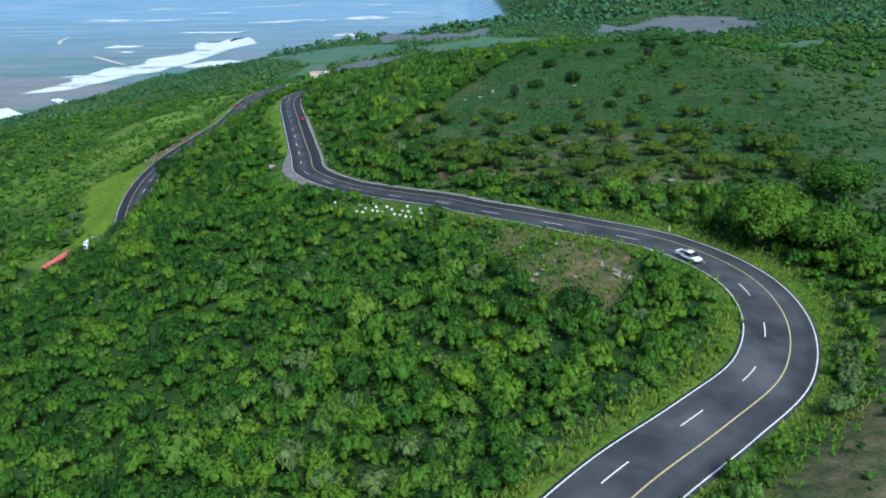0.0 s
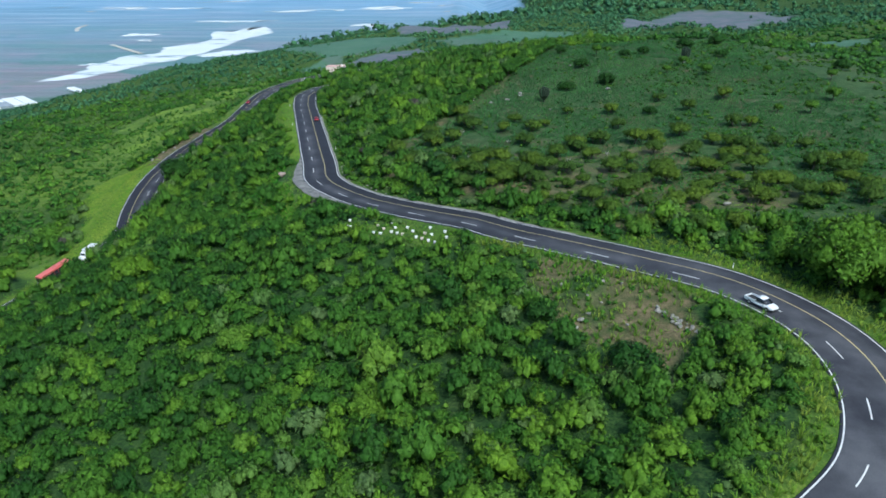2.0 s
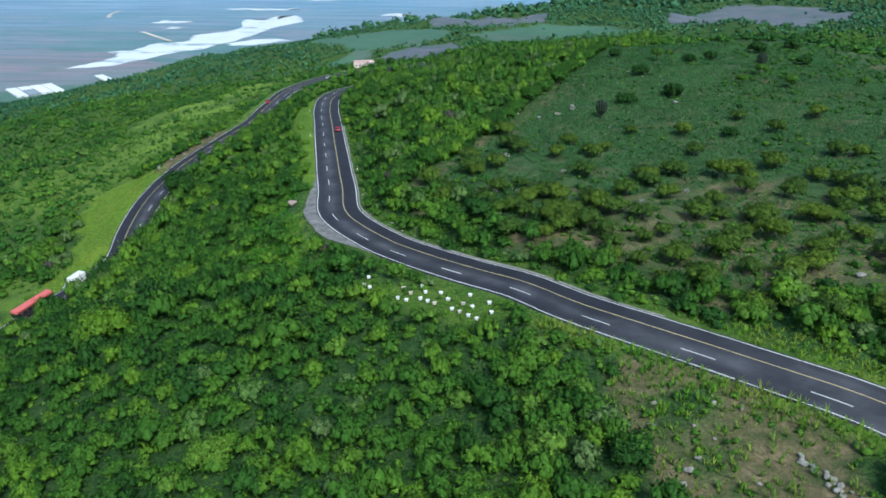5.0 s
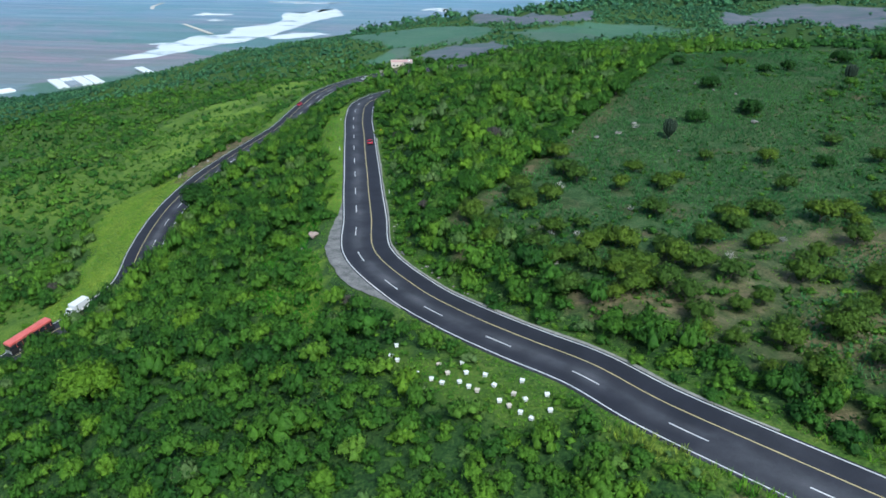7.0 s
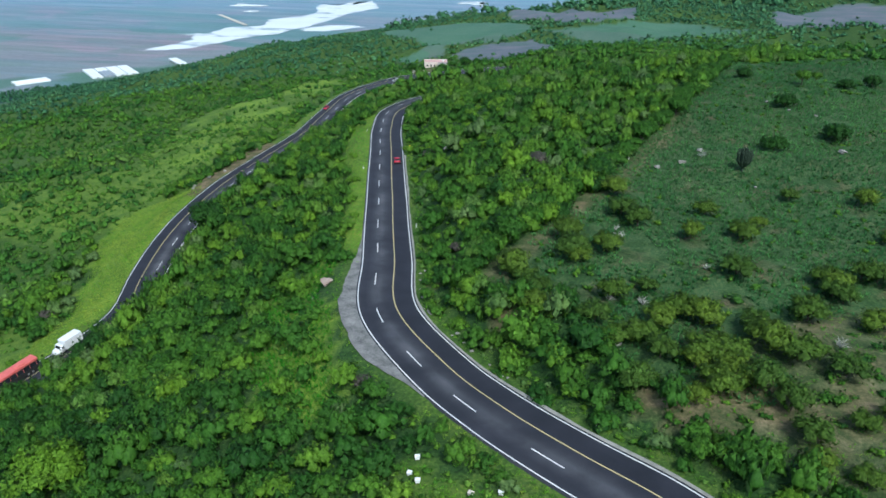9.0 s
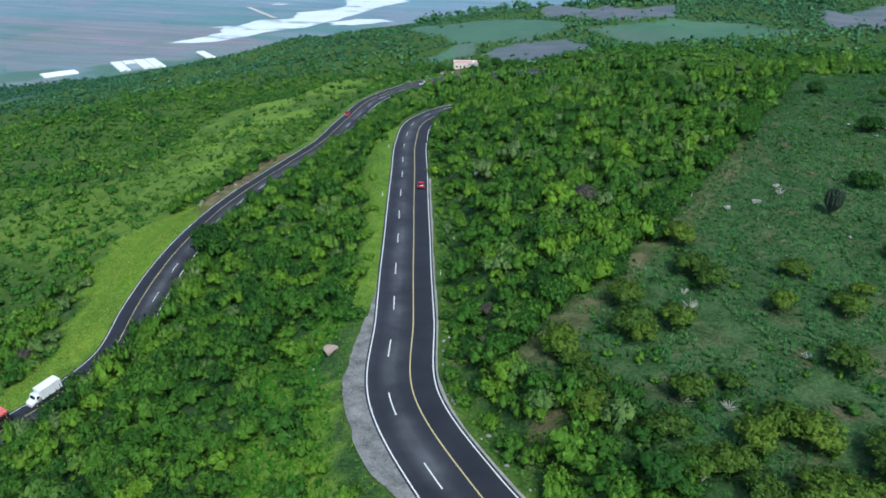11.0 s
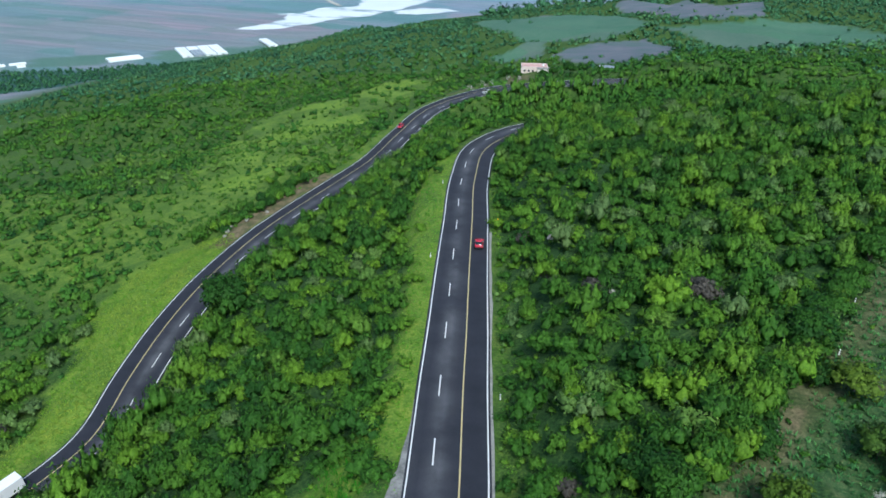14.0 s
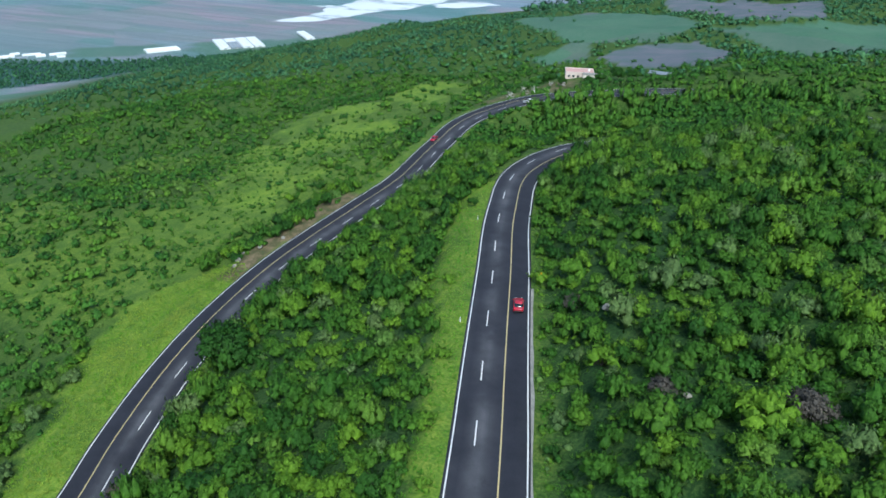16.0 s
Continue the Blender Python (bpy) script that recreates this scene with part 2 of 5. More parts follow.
def hashed(i, j, seed):
    n = (i * 374761393 + j * 668265263 + seed * 974634777) & 0x7FFFFFFF
    n = ((n ^ (n >> 13)) * 1274126177) & 0x7FFFFFFF
    return ((n ^ (n >> 16)) & 0xFFFF) / 65535.0


def ripple(x, y, size, seed=0):
    """Value noise, 0 to 1, with lumps of that size in metres."""
    u, v = x / size, y / size
    i, j = np.floor(u).astype(np.int64), np.floor(v).astype(np.int64)
    u, v = u - i, v - j
    u, v = u * u * (3 - 2 * u), v * v * (3 - 2 * v)
    a, b = hashed(i, j, seed), hashed(i + 1, j, seed)
    c, d = hashed(i, j + 1, seed), hashed(i + 1, j + 1, seed)
    return (a * (1 - u) + b * u) * (1 - v) + (c * (1 - u) + d * u) * v


def curve_through(c, n=16):
    p = np.vstack([2 * c[0] - c[1], c, 2 * c[-1] - c[-2]])
    u = (np.arange(n) / n)[:, None]
    out = []
    for k in range(1, len(p) - 2):
        a, b, d, e = p[k - 1], p[k], p[k + 1], p[k + 2]
        out.append(0.5 * (2 * b + (d - a) * u + (2 * a - 5 * b + 4 * d - e) * u ** 2 + (3 * b - a - 3 * d + e) * u ** 3))
    out.append(p[-2][None])
    return np.vstack(out)


# The road: it comes from behind the camera, bends, runs out along the spur, loops round and returns below.
ROAD_UPPER = np.array([
    [-34, 0, 53], [-20, 16, 51.6], [-6, 30, 50.4],
    [8.1, 44.5, 49.3], [19.7, 57, 48.5], [32.3, 68.3, 47.7], [44, 80, 47.1],
    [50.8, 95.5, 46.6], [50.9, 111.3, 46.2], [42.8, 126.3, 45.8], [29.4, 137.2, 45.1],
    [17.2, 146.4, 44.3], [7, 155, 43.2], [-0.8, 163.7, 42], [-10.1, 170.7, 40.9],
    [-20.2, 179, 39.7], [-30.3, 189.8, 38.1], [-42.1, 206.5, 36.8], [-47.5, 226.5, 35.8],
    [-52.6, 245.1, 34.9], [-56.5, 260, 34.3], [-61.7, 279.3, 33.4], [-68.3, 304.5, 32.4],
    [-76.2, 335, 30.8], [-80.7, 366.5, 28.9], [-71.3, 394.5, 27.6], [-48, 412.5, 26.6],
])
ROAD_LOOP = np.array([[-18, 425, 26], [4, 441, 25.2], [16, 462, 24.2], [14, 486, 22.8], [-5, 507, 20.6], [-28, 517, 18.8], [-56, 514, 17.2], [-84, 503, 15.6]])
ROAD_LOWER = np.array([
    [-109.5, 488, 14], [-127, 456, 12], [-128.8, 422.1, 10.5], [-127.9, 391.6, 9.7],
    [-130.7, 368, 9], [-133.5, 347.8, 8.3], [-135.5, 331.1, 7.6], [-136, 315.4, 6.8],
    [-135.3, 298.9, 5.9], [-133, 282.1, 4.8], [-128.9, 264.9, 3.7], [-123.8, 247.1, 2.5],
    [-126, 231, 1.4], [-129.5, 221, 0.6], [-133, 211, -0.5], [-137.5, 200, -1.8], [-144, 188, -3.2], [-156, 175, -5], [-180, 160, -8], [-220, 150, -12],
])


def even(line, step=1.0):
    s = np.r_[0, np.cumsum(np.linalg.norm(np.diff(line, axis=0), axis=1))]
    q = np.arange(0, s[-1], step)
    return np.stack([np.interp(q, s, line[:, k]) for k in range(3)], 1)


ROAD = even(curve_through(np.vstack([ROAD_UPPER, ROAD_LOOP, ROAD_LOWER])))
for _ in range(6):
    ROAD[1:-1] = 0.25 * ROAD[:-2] + 0.5 * ROAD[1:-1] + 0.25 * ROAD[2:]
ROAD_T = np.gradient(ROAD[:, :2], axis=0)
ROAD_T /= np.linalg.norm(ROAD_T, axis=1)[:, None]
ROAD_N = np.c_[ROAD_T[:, 1], -ROAD_T[:, 0]]
LOWER_FROM = int(np.hypot(ROAD[:, 0] + 84, ROAD[:, 1] - 500).argmin())


def to_road(x, y):
    """Signed distance from the road's centre line (right of its way positive) and the nearest station."""
    x, y = np.asarray(x, float).ravel(), np.asarray(y, float).ravel()
    dist, near = np.full(x.shape, 999.0), np.zeros(x.shape, int)
    inside = np.where((x > -300) & (x < 120) & (y > -60) & (y < 580))[0]
    for part_ in np.array_split(inside, max(1, len(inside) // 4000)):
        if not len(part_):
            continue
        dx, dy = x[part_, None] - ROAD[None, ::2, 0], y[part_, None] - ROAD[None, ::2, 1]
        k = (dx * dx + dy * dy).argmin(1) * 2
        near[part_] = k
        ex, ey = x[part_] - ROAD[k, 0], y[part_] - ROAD[k, 1]
        side = np.where(ex * ROAD_N[k, 0] + ey * ROAD_N[k, 1] > 0, 1.0, -1.0)
        dist[part_] = side * np.hypot(ex, ey)
    return dist, near


def land(x, y):
    """Height of the open land, before the road is cut into it."""
    x, y = np.asarray(x, float).ravel(), np.asarray(y, float).ravel()
    far = spread(FAR, x, y, -1600, 0, 400)
    q = far + 158
    far = -162 + 0.5 * (q + np.sqrt(q * q + 12))
    rough = (ripple(x, y, 90, 3) - 0.5) * 16 + (ripple(x, y, 34, 4) - 0.5) * 6
    far = far + rough * smooth(-150, -90, far)
    far = np.where(y > 2450, np.maximum(far, -162), far)
    near = spread(NEAR, x, y, -260, 20, 75)
    w = smooth(-260, -190, x) * (1 - smooth(120, 190, x)) * smooth(-40, 30, y) * (1 - smooth(400, 470, y))
    far = far - 75 * smooth(1500, 2300, y) * (1 - smooth(120, 460, x)) * smooth(-155, -120, far)
    level = np.exp(-((((x + 775) / 130) ** 2 + ((y - 1215) / 150) ** 2) ** 2))
    far = far - level * np.maximum(far + 160.5, 0)
    hollow = np.exp(-((((x + 425) / 70) ** 2 + ((y - 895) / 75) ** 2) ** 2))
    far = far * (1 - hollow) - 81 * hollow
    z = far * (1 - w) + near * w + 6.5 * np.exp(-((x + 112) ** 2 + (y - 548) ** 2) / 4200)
    return z + ((ripple(x, y, 13, 5) - 0.5) * 1.6 + (ripple(x, y, 4.5, 6) - 0.5) * 0.5) * smooth(-140, -80, z)


def ground_height(x, y):
    x, y = np.asarray(x, float).ravel(), np.asarray(y, float).ravel()
    z = land(x, y)
    d, k = to_road(x, y)
    w = smooth(7.2, 17.0, np.abs(d))
    return (ROAD[k, 2] - 0.22) * (1 - w) + z * w


def inside_of(poly, x, y):
    x, y = np.asarray(x, float).ravel(), np.asarray(y, float).ravel()
    hit = np.zeros(x.shape, bool)
    for (ax, ay), (bx, by) in zip(poly, poly[1:] + poly[:1]):
        c = (ay > y) != (by > y)
        hit ^= c & (x < (bx - ax) * (y - ay) / (by - ay + 1e-9) + ax)
    return hit


# Cover of the land, as outlines on the plan.
LOWER_FIELD = [(20, 36), (31, 55), (41, 64), (54, 73), (64, 90), (110, 96), (110, 30)]
FIELD = [(-28, 212), (-20, 229), (-13, 241), (-6, 256), (3, 278), (15, 305), (29, 346), (42, 380), (110, 395), (150, 330), (165, 230), (150, 120), (95, 118), (74, 150), (42, 158), (21, 165), (3, 178), (-13, 203)]
HEDGE_FOOT = [(-28, 212), (-20, 229), (-13, 241), (-6, 256), (3, 278), (15, 305), (13, 306), (18.5, 304), (7, 276), (-2, 254), (-9, 239), (-16, 226), (-24, 209)]
DRY_CORNER = [(1, 178), (8, 190), (21, 201), (33, 208), (48, 212), (62, 200), (74, 168), (60, 156), (24, 164), (12, 170)]
HILL_MEADOW = [(-186, 348), (-197, 368), (-212, 397), (-252, 480), (-256, 540), (-225, 560), (-212, 610), (-175, 600), (-162, 525), (-175, 500), (-176, 470), (-170, 421), (-168, 380), (-166, 352)]
BARE = [(13, 141), (24, 138), (33, 128), (35, 115), (28, 104), (18, 104), (13, 118), (9, 132)]
HIVE_YARD = [(-31, 170), (-23, 165.5), (-15, 164), (-8, 161), (-4, 158), (-4, 151), (-9, 150), (-18, 156), (-28, 162)]
LAYBY = [(-56, 224), (-59, 212), (-51, 197), (-45, 187), (-36, 181), (-30, 178), (-30, 190), (-45, 224)]
VERGE = [(-131, 236), (-133, 224), (-139, 222), (-140, 246), (-148, 262), (-155, 278), (-163, 290), (-165, 304), (-162, 318), (-152, 330), (-139, 322), (-135, 290)]
MEADOW = [(-62, 228), (-55, 230), (-55, 240), (-61, 290), (-83, 356), (-92, 352), (-88, 325), (-82, 302), (-71, 276), (-64, 250)]
LUSH_YARD = [(-70, 222), (-64, 232), (-57, 228), (-58, 214), (-51, 203), (-46, 188), (-42, 180), (-46, 176), (-55, 182), (-63, 194), (-69, 208)]


FARMLAND = [
    [(-225, 940), (-184, 1035), (-120, 990), (-51, 836), (-80, 738), (-148, 742), (-190, 830)],
    [(-164, 682), (-146, 706), (-126, 745), (-119, 672), (-140, 655)],
    [(-50, 812), (13, 850), (93, 918), (150, 800), (64, 690), (9, 725)],
    [(-175, 775), (-150, 790), (-215, 930), (-240, 900)],
    [(-900, 775), (-800, 830), (-790, 800), (-880, 745)],
    [(-840, 1125), (-775, 1120), (-690, 1215), (-690, 1262), (-735, 1300), (-880, 1190)],
    [(-985, 1010), (-905, 1055), (-870, 1120), (-920, 1150), (-1020, 1060)],
    [(120, 430), (220, 420), (260, 500), (160, 520)]]
FALLOW = [
    [(-112, 672), (-88, 716), (-55, 748), (-24, 705), (-32, 632), (-80, 640)],
    [(-107, 1053), (-30, 1236), (59, 1100), (41, 885), (-30, 861)],
    [(150, 770), (190, 960), (302, 1140), (430, 1120), (410, 940), (330, 800), (240, 740)],
    [(-195, 990), (-184, 1036), (-130, 1000), (-145, 960)]]
HOUSE_YARD = [(-142, 512), (-124, 500), (-110, 503), (-103, 530), (-98, 556), (-112, 562), (-128, 552), (-140, 535)]
LOW_FIELDS = [
    [(-740, 905), (-690, 935), (-700, 985), (-752, 960)]]
PLAIN_WOODS = [(-1130, 890), (-1030, 960), (-900, 1015), (-820, 1062), (-735, 1100), (-660, 1090), (-660, 1010), (-705, 990), (-760, 968), (-800, 905), (-900, 830), (-990, 760)]


def within(polys, x, y):
    j = (ripple(x, y, 40, 15) - 0.5) * 9
    return np.logical_or.reduce([inside_of(f, np.asarray(x) + j, np.asarray(y) - j) for f in polys])


def farmed(x, y):
    return within(FARMLAND + FALLOW, x, y)


def cover(x, y):
    """Weights of dry field, lush grass, bare earth and plain, from 0 to 1."""
    d, k = to_road(x, y)
    z = land(x, y)
    j = (ripple(x, y, 6, 11) - 0.5) * 5
    hill = inside_of(HILL_MEADOW, x + 2 * j, y + 2 * j)
    dry = np.where(inside_of(FIELD, x + j, y + j) | inside_of(LOWER_FIELD, x + j * 0.5, y), 0.8, 0.12)
    upper = k < LOWER_FROM
    lush = np.maximum.reduce([
        inside_of(VERGE, x + j, y + j) * 1.0, hill * (0.45 + 0.55 * smooth(0.3, 0.6, ripple(x, y, 18, 19))), inside_of(MEADOW, x + j * 0.5, y) * 0.9, inside_of(HIVE_YARD, x, y) * 0.4, inside_of(LUSH_YARD, x + j, y) * 0.95,
        (1 - smooth(6.5, 9.5, np.abs(d) + j * 0.4)) * np.where(upper & (y > 150), 0.35, 0.6), 0.22 * (((x < -160) | (y > 425)) & (y < 640)), np.where(y >= 640, np.where(x < 150, 0.2, 0.08), 0.0),
        (0.15 + 0.5 * smooth(0.45, 0.7, ripple(x, y, 45, 12))) * smooth(-450, -380, x) * ((d > 0) & ~upper & (y > 215) & (x > -450))])
    earth = inside_of(BARE, x + j * 1.2, y + j * 1.2) * smooth(0.34, 0.72, ripple(x, y, 5, 17)) * 0.9
    earth = np.maximum(earth, inside_of(DRY_CORNER, x + j * 1.5, y + j * 1.5) * (0.3 + 0.5 * smooth(0.4, 0.75, ripple(x, y, 6, 18))))
    earth = np.maximum(earth, inside_of(LOWER_FIELD, x + j * 0.5, y) * (0.3 + 0.5 * smooth(0.4, 0.7, ripple(x, y, 5, 23))))
    earth = np.maximum(earth, inside_of(HOUSE_YARD, x + j, y + j) * 0.75)
    earth = np.maximum(earth, inside_of(HEDGE_FOOT, x + j * 0.3, y) * 0.45)
    earth = np.maximum(earth, ((d > 7) & (d < 16) & upper & (y > 150) & (y < 230)) * smooth(0.62, 0.75, ripple(x, y, 7, 14)) * 0.9)
    earth = np.maximum(earth, ((d > 5) & (d < 14) & ~upper & (y > 318) & (y < 374)) * 1.0)
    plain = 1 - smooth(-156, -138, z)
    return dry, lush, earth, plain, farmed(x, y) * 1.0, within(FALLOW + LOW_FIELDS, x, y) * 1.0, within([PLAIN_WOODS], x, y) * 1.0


def set_floats(me, name, values):
    a = me.attributes.new(name, "FLOAT", "POINT")
    a.data.foreach_set("value", np.asarray(values, np.float32).ravel())


def mesh_from(name, verts, faces, material, smooth_shade=False):
    """A mesh of numpy vertices and of faces that all have the same number of corners."""
    verts, faces = np.asarray(verts, np.float32), np.asarray(faces, np.int32)
    me = bpy.data.meshes.new(name)
    n = faces.shape[1]
    me.vertices.add(len(verts))
    me.vertices.foreach_set("co", verts.ravel())
    me.loops.add(faces.size)
    me.loops.foreach_set("vertex_index", faces.ravel())
    me.polygons.add(len(faces))
    me.polygons.foreach_set("loop_start", np.arange(len(faces), dtype=np.int32) * n)
    if smooth_shade:
        me.polygons.foreach_set("use_smooth", np.ones(len(faces), bool))
    me.materials.append(material)
    me.update(calc_edges=True)
    return me


def sheet(n, m):
    a = np.arange(n * m).reshape(n, m)
    return np.stack([a[:-1, :-1], a[:-1, 1:], a[1:, 1:], a[1:, :-1]], -1).reshape(-1, 4)


# ---- ground, one sheet out to the horizon ----
def steps(stops):
    out = [stops[0][0]]
    for (a, h), (b, _) in zip(stops, stops[1:]):
        out += list(np.linspace(a, b, max(2, int(round((b - a) / h)) + 1))[1:])
    return np.array(out)


gx = steps([(-4600, 400), (-1600, 60), (-1150, 20), (-700, 14), (-320, 6), (-215, 2.6), (100, 2.6), (101, 6), (200, 16), (420, 50), (1000, 300), (4600, 300)])
gy = steps([(-3000, 400), (-300, 60), (-60, 8), (30, 2.6), (420, 2.6), (421, 5), (520, 9), (800, 12), (1250, 30), (1500, 60), (2600, 250), (5000, 250)])
GX, GY = np.meshgrid(gx, gy)
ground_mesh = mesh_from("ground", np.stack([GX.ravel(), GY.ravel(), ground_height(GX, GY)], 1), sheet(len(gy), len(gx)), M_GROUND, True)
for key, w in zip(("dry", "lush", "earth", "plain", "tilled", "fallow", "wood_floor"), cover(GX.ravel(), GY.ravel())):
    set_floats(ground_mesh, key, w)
ground = tagged(new("ground", ground_mesh), "green scrubby hillside falling away to a flat valley floor", "ground", kind="structure")


# ---- road ----
def ribbon(name, stations, offsets, lift, material, skirt=0.0):
    """A strip along the road between offsets from its centre line; skirt: how far its edges are turned down."""
    st = np.asarray(stations)
    offs = list(offsets)
    z = [lift] * len(offs)
    if skirt:
        offs, z = [offs[0] - 0.12] + offs + [offs[-1] + 0.12], [lift - skirt] + z + [lift - skirt]
    base = ROAD[st]
    v = np.zeros((len(st), len(offs), 3))
    for k, (o, h) in enumerate(zip(offs, z)):
        v[:, k, :2] = base[:, :2] + ROAD_N[st] * o
        v[:, k, 2] = base[:, 2] + h - abs(o) * 0.012
    return mesh_from(name, v.reshape(-1, 3), sheet(len(st), len(offs))[:, ::-1], material, not skirt)


HALF = 4.85
ALL = np.arange(len(ROAD))
lanes = [-5.25, -4.4, -3.6, -2.8, -1.95, -1.1, -0.3, 0.5, 1.4, 2.2, 3.1, 4.0, 4.85, 5.25]
road_mesh = ribbon("road", ALL, lanes, 0.0, M_ASPHALT, 0.35)
wear = np.array([0.3, 0.3, 0.2, 0.1, 0.35, 0.8, 1.0, 0.45, 0.2, 0.1, 0.0, 0.0, 0.05, 0.1, 0.1, 0.1])
wear = np.tile(wear, (len(ALL), 1))
wear[ROAD[:, 1] < 150, :] += 0.35
near_bend = (ROAD[:, 1] < 135) & (np.arange(len(ROAD)) < LOWER_FROM)
wear[near_bend, 2:12] += 0.4
set_floats(road_mesh, "worn", np.clip(wear, 0, 1))
road = tagged(new("road", road_mesh), "winding three-lane asphalt road, dark and patched, with painted lines", "road", kind="structure")


def road_line(name, lo, hi, material, label, a=0, b=None):
    ob = new(name, ribbon(name, ALL[a:b], [lo, hi], 0.006, material))
    ob.parent = road
    return tagged(ob, label)


road_line("edge_line", -HALF - 0.09, -HALF + 0.09, M_WHITE, "solid white edge line")
road_line("edge_line", HALF - 0.09, HALF + 0.09, M_WHITE, "solid white edge line")
road_line("centre_line", 1.32, 1.5, M_YELLOW, "solid yellow centre line")
starts = list(np.interp(np.arange(-4, 19), [-4, 0, 5, 10, 18], [16.2, 76.2, 151.2, 232.3, 348.5]))
starts += [348.5 + 14.64 * n for n in range(1, 60)]
for s in starts:
    s = int(round(s))
    if s + 6 < len(ROAD):
        dash = new("lane_dash", ribbon("lane_dash", ALL[s:s + 6], [-2.02, -1.84], 0.006, M_WHITE))
        dash.parent = road


# ---- scrub ----
def octa():
    v = np.array([(1, 0, 0), (0, 1, 0), (-1, 0, 0), (0, -1, 0), (0, 0, 1), (0, 0, -1)], float)
    return v, np.array([(0, 1, 4), (1, 2, 4), (2, 3, 4), (3, 0, 4), (1, 0, 5), (2, 1, 5), (3, 2, 5), (0, 3, 5)])


def unit(v):
    return v / np.linalg.norm(v, axis=1)[:, None]


def crown_template(rng, lobes, leaves, leaf, flat=0.75, small=0.4):
    """A crown of unit radius standing on the origin: rounded clumps heaped into a dome, with small leaf sprays on them. Triangles, and the way each spray faces."""
    iv, jf = octa()
    verts, faces, facing, count, centres = [], [], [], 0, []
    for k in range(lobes):
        a = 2.39996 * k + rng.uniform(-0.5, 0.5)
        r = (1 - small * 0.7) * math.sqrt(k / max(1, lobes - 1)) * rng.uniform(0.75, 1.05)
        s = small * rng.uniform(0.8, 1.3)
        z = flat * (0.25 + 0.75 * math.sqrt(max(0.0, 1 - r * r))) * rng.uniform(0.7, 1.08) - s * 0.3
        centres.append((r * math.cos(a), r * math.sin(a), max(z, s * 0.4), s))
    for cx, cy, cz, s in centres:
        p = iv * s * rng.uniform(0.7, 1.05, (6, 1)) * (1, 1, 0.9)
        verts.append(p + (cx, cy, cz))
        facing.append(unit(p / s + (0.5 * cx, 0.5 * cy, 0.3)))
        faces.append(jf + count)
        count += 6
    per = max(1, leaves // lobes)
    for cx, cy, cz, s in centres if leaves else ():
        d = unit(rng.normal(size=(per, 3)) + (0.5 * cx, 0.5 * cy, 0.45))
        pos = d * s * (0.8 + 0.65 * rng.uniform(size=(per, 1)) ** 1.6) + (cx, cy, cz)
        plane = d + (0, 0, 0.3) + rng.normal(size=(per, 3)) * 0.6
        t = unit(np.cross(plane, rng.normal(size=(per, 3))))
        u = unit(np.cross(plane, t))
        ln = leaf * rng.uniform(0.6, 1.5, (per, 1))
        q = np.stack([pos - t * ln * 0.6 - u * ln * 0.55, pos - t * ln * 0.4 + u * ln * 0.6, pos + t * ln], 1)
        verts.append(q.reshape(-1, 3))
        facing.append(np.repeat(unit(d + (0.5 * cx, 0.5 * cy, 0.35) + rng.normal(size=(per, 3)) * 0.28), 3, axis=0))
        faces.append(count + np.arange(per * 3).reshape(-1, 3))
        count += per * 3
    return np.vstack(verts), np.vstack(faces), np.vstack(facing)


def set_facing(me, values):
    a = me.attributes.new("facing", "FLOAT_VECTOR", "POINT")
    a.data.foreach_set("vector", np.asarray(values, np.float32).ravel())


def many(name, templates, x, y, z, width, height, tint, material, rng, label, category):
    """One mesh of kind stuff, of many plants: each a template, turned, scaled and stood on the ground."""
    vs, fs, ts, ns, n = [], [], [], [], 0
    pick = rng.integers(0, len(templates), len(x))
    for k, (tv, tf, tn_) in enumerate(templates):
        m = np.where(pick == k)[0]
        if not len(m):
            continue
        a = rng.uniform(0, 6.283, len(m))
        c, s = np.cos(a)[:, None], np.sin(a)[:, None]
        lean = rng.uniform(0.85, 1.15, (len(m), 1))
        X = (tv[None, :, 0] * c - tv[None, :, 1] * s) * width[m, None] * lean + x[m, None]
        Y = (tv[None, :, 0] * s + tv[None, :, 1] * c) * width[m, None] / lean + y[m, None]
        Z = tv[None, :, 2] * height[m, None] + z[m, None]
        vs.append(np.stack([X, Y, Z], -1).reshape(-1, 3))
        ns.append(np.stack([tn_[None, :, 0] * c - tn_[None, :, 1] * s, tn_[None, :, 0] * s + tn_[None, :, 1] * c, np.repeat(tn_[None, :, 2], len(m), 0)], -1).reshape(-1, 3))
        fs.append((tf[None] + (n + np.arange(len(m)) * len(tv))[:, None, None]).reshape(-1, 3))
        ts.append(np.repeat(tint[m], len(tv)))
        n += len(m) * len(tv)
    me = mesh_from(name, np.vstack(vs), np.vstack(fs), material, True)
    set_floats(me, "tint", np.concatenate(ts))
    set_facing(me, np.vstack(ns))
    return tagged(new(name, me), label, category, kind="stuff")


def scatter(x0, x1, y0, y1, cell, rng):
    nx, ny = int((x1 - x0) / cell), int((y1 - y0) / cell)
    X, Y = np.meshgrid(np.arange(nx), np.arange(ny))
    return x0 + (X.ravel() + rng.uniform(-0.15, 1.15, nx * ny)) * cell, y0 + (Y.ravel() + rng.uniform(-0.15, 1.15, nx * ny)) * cell


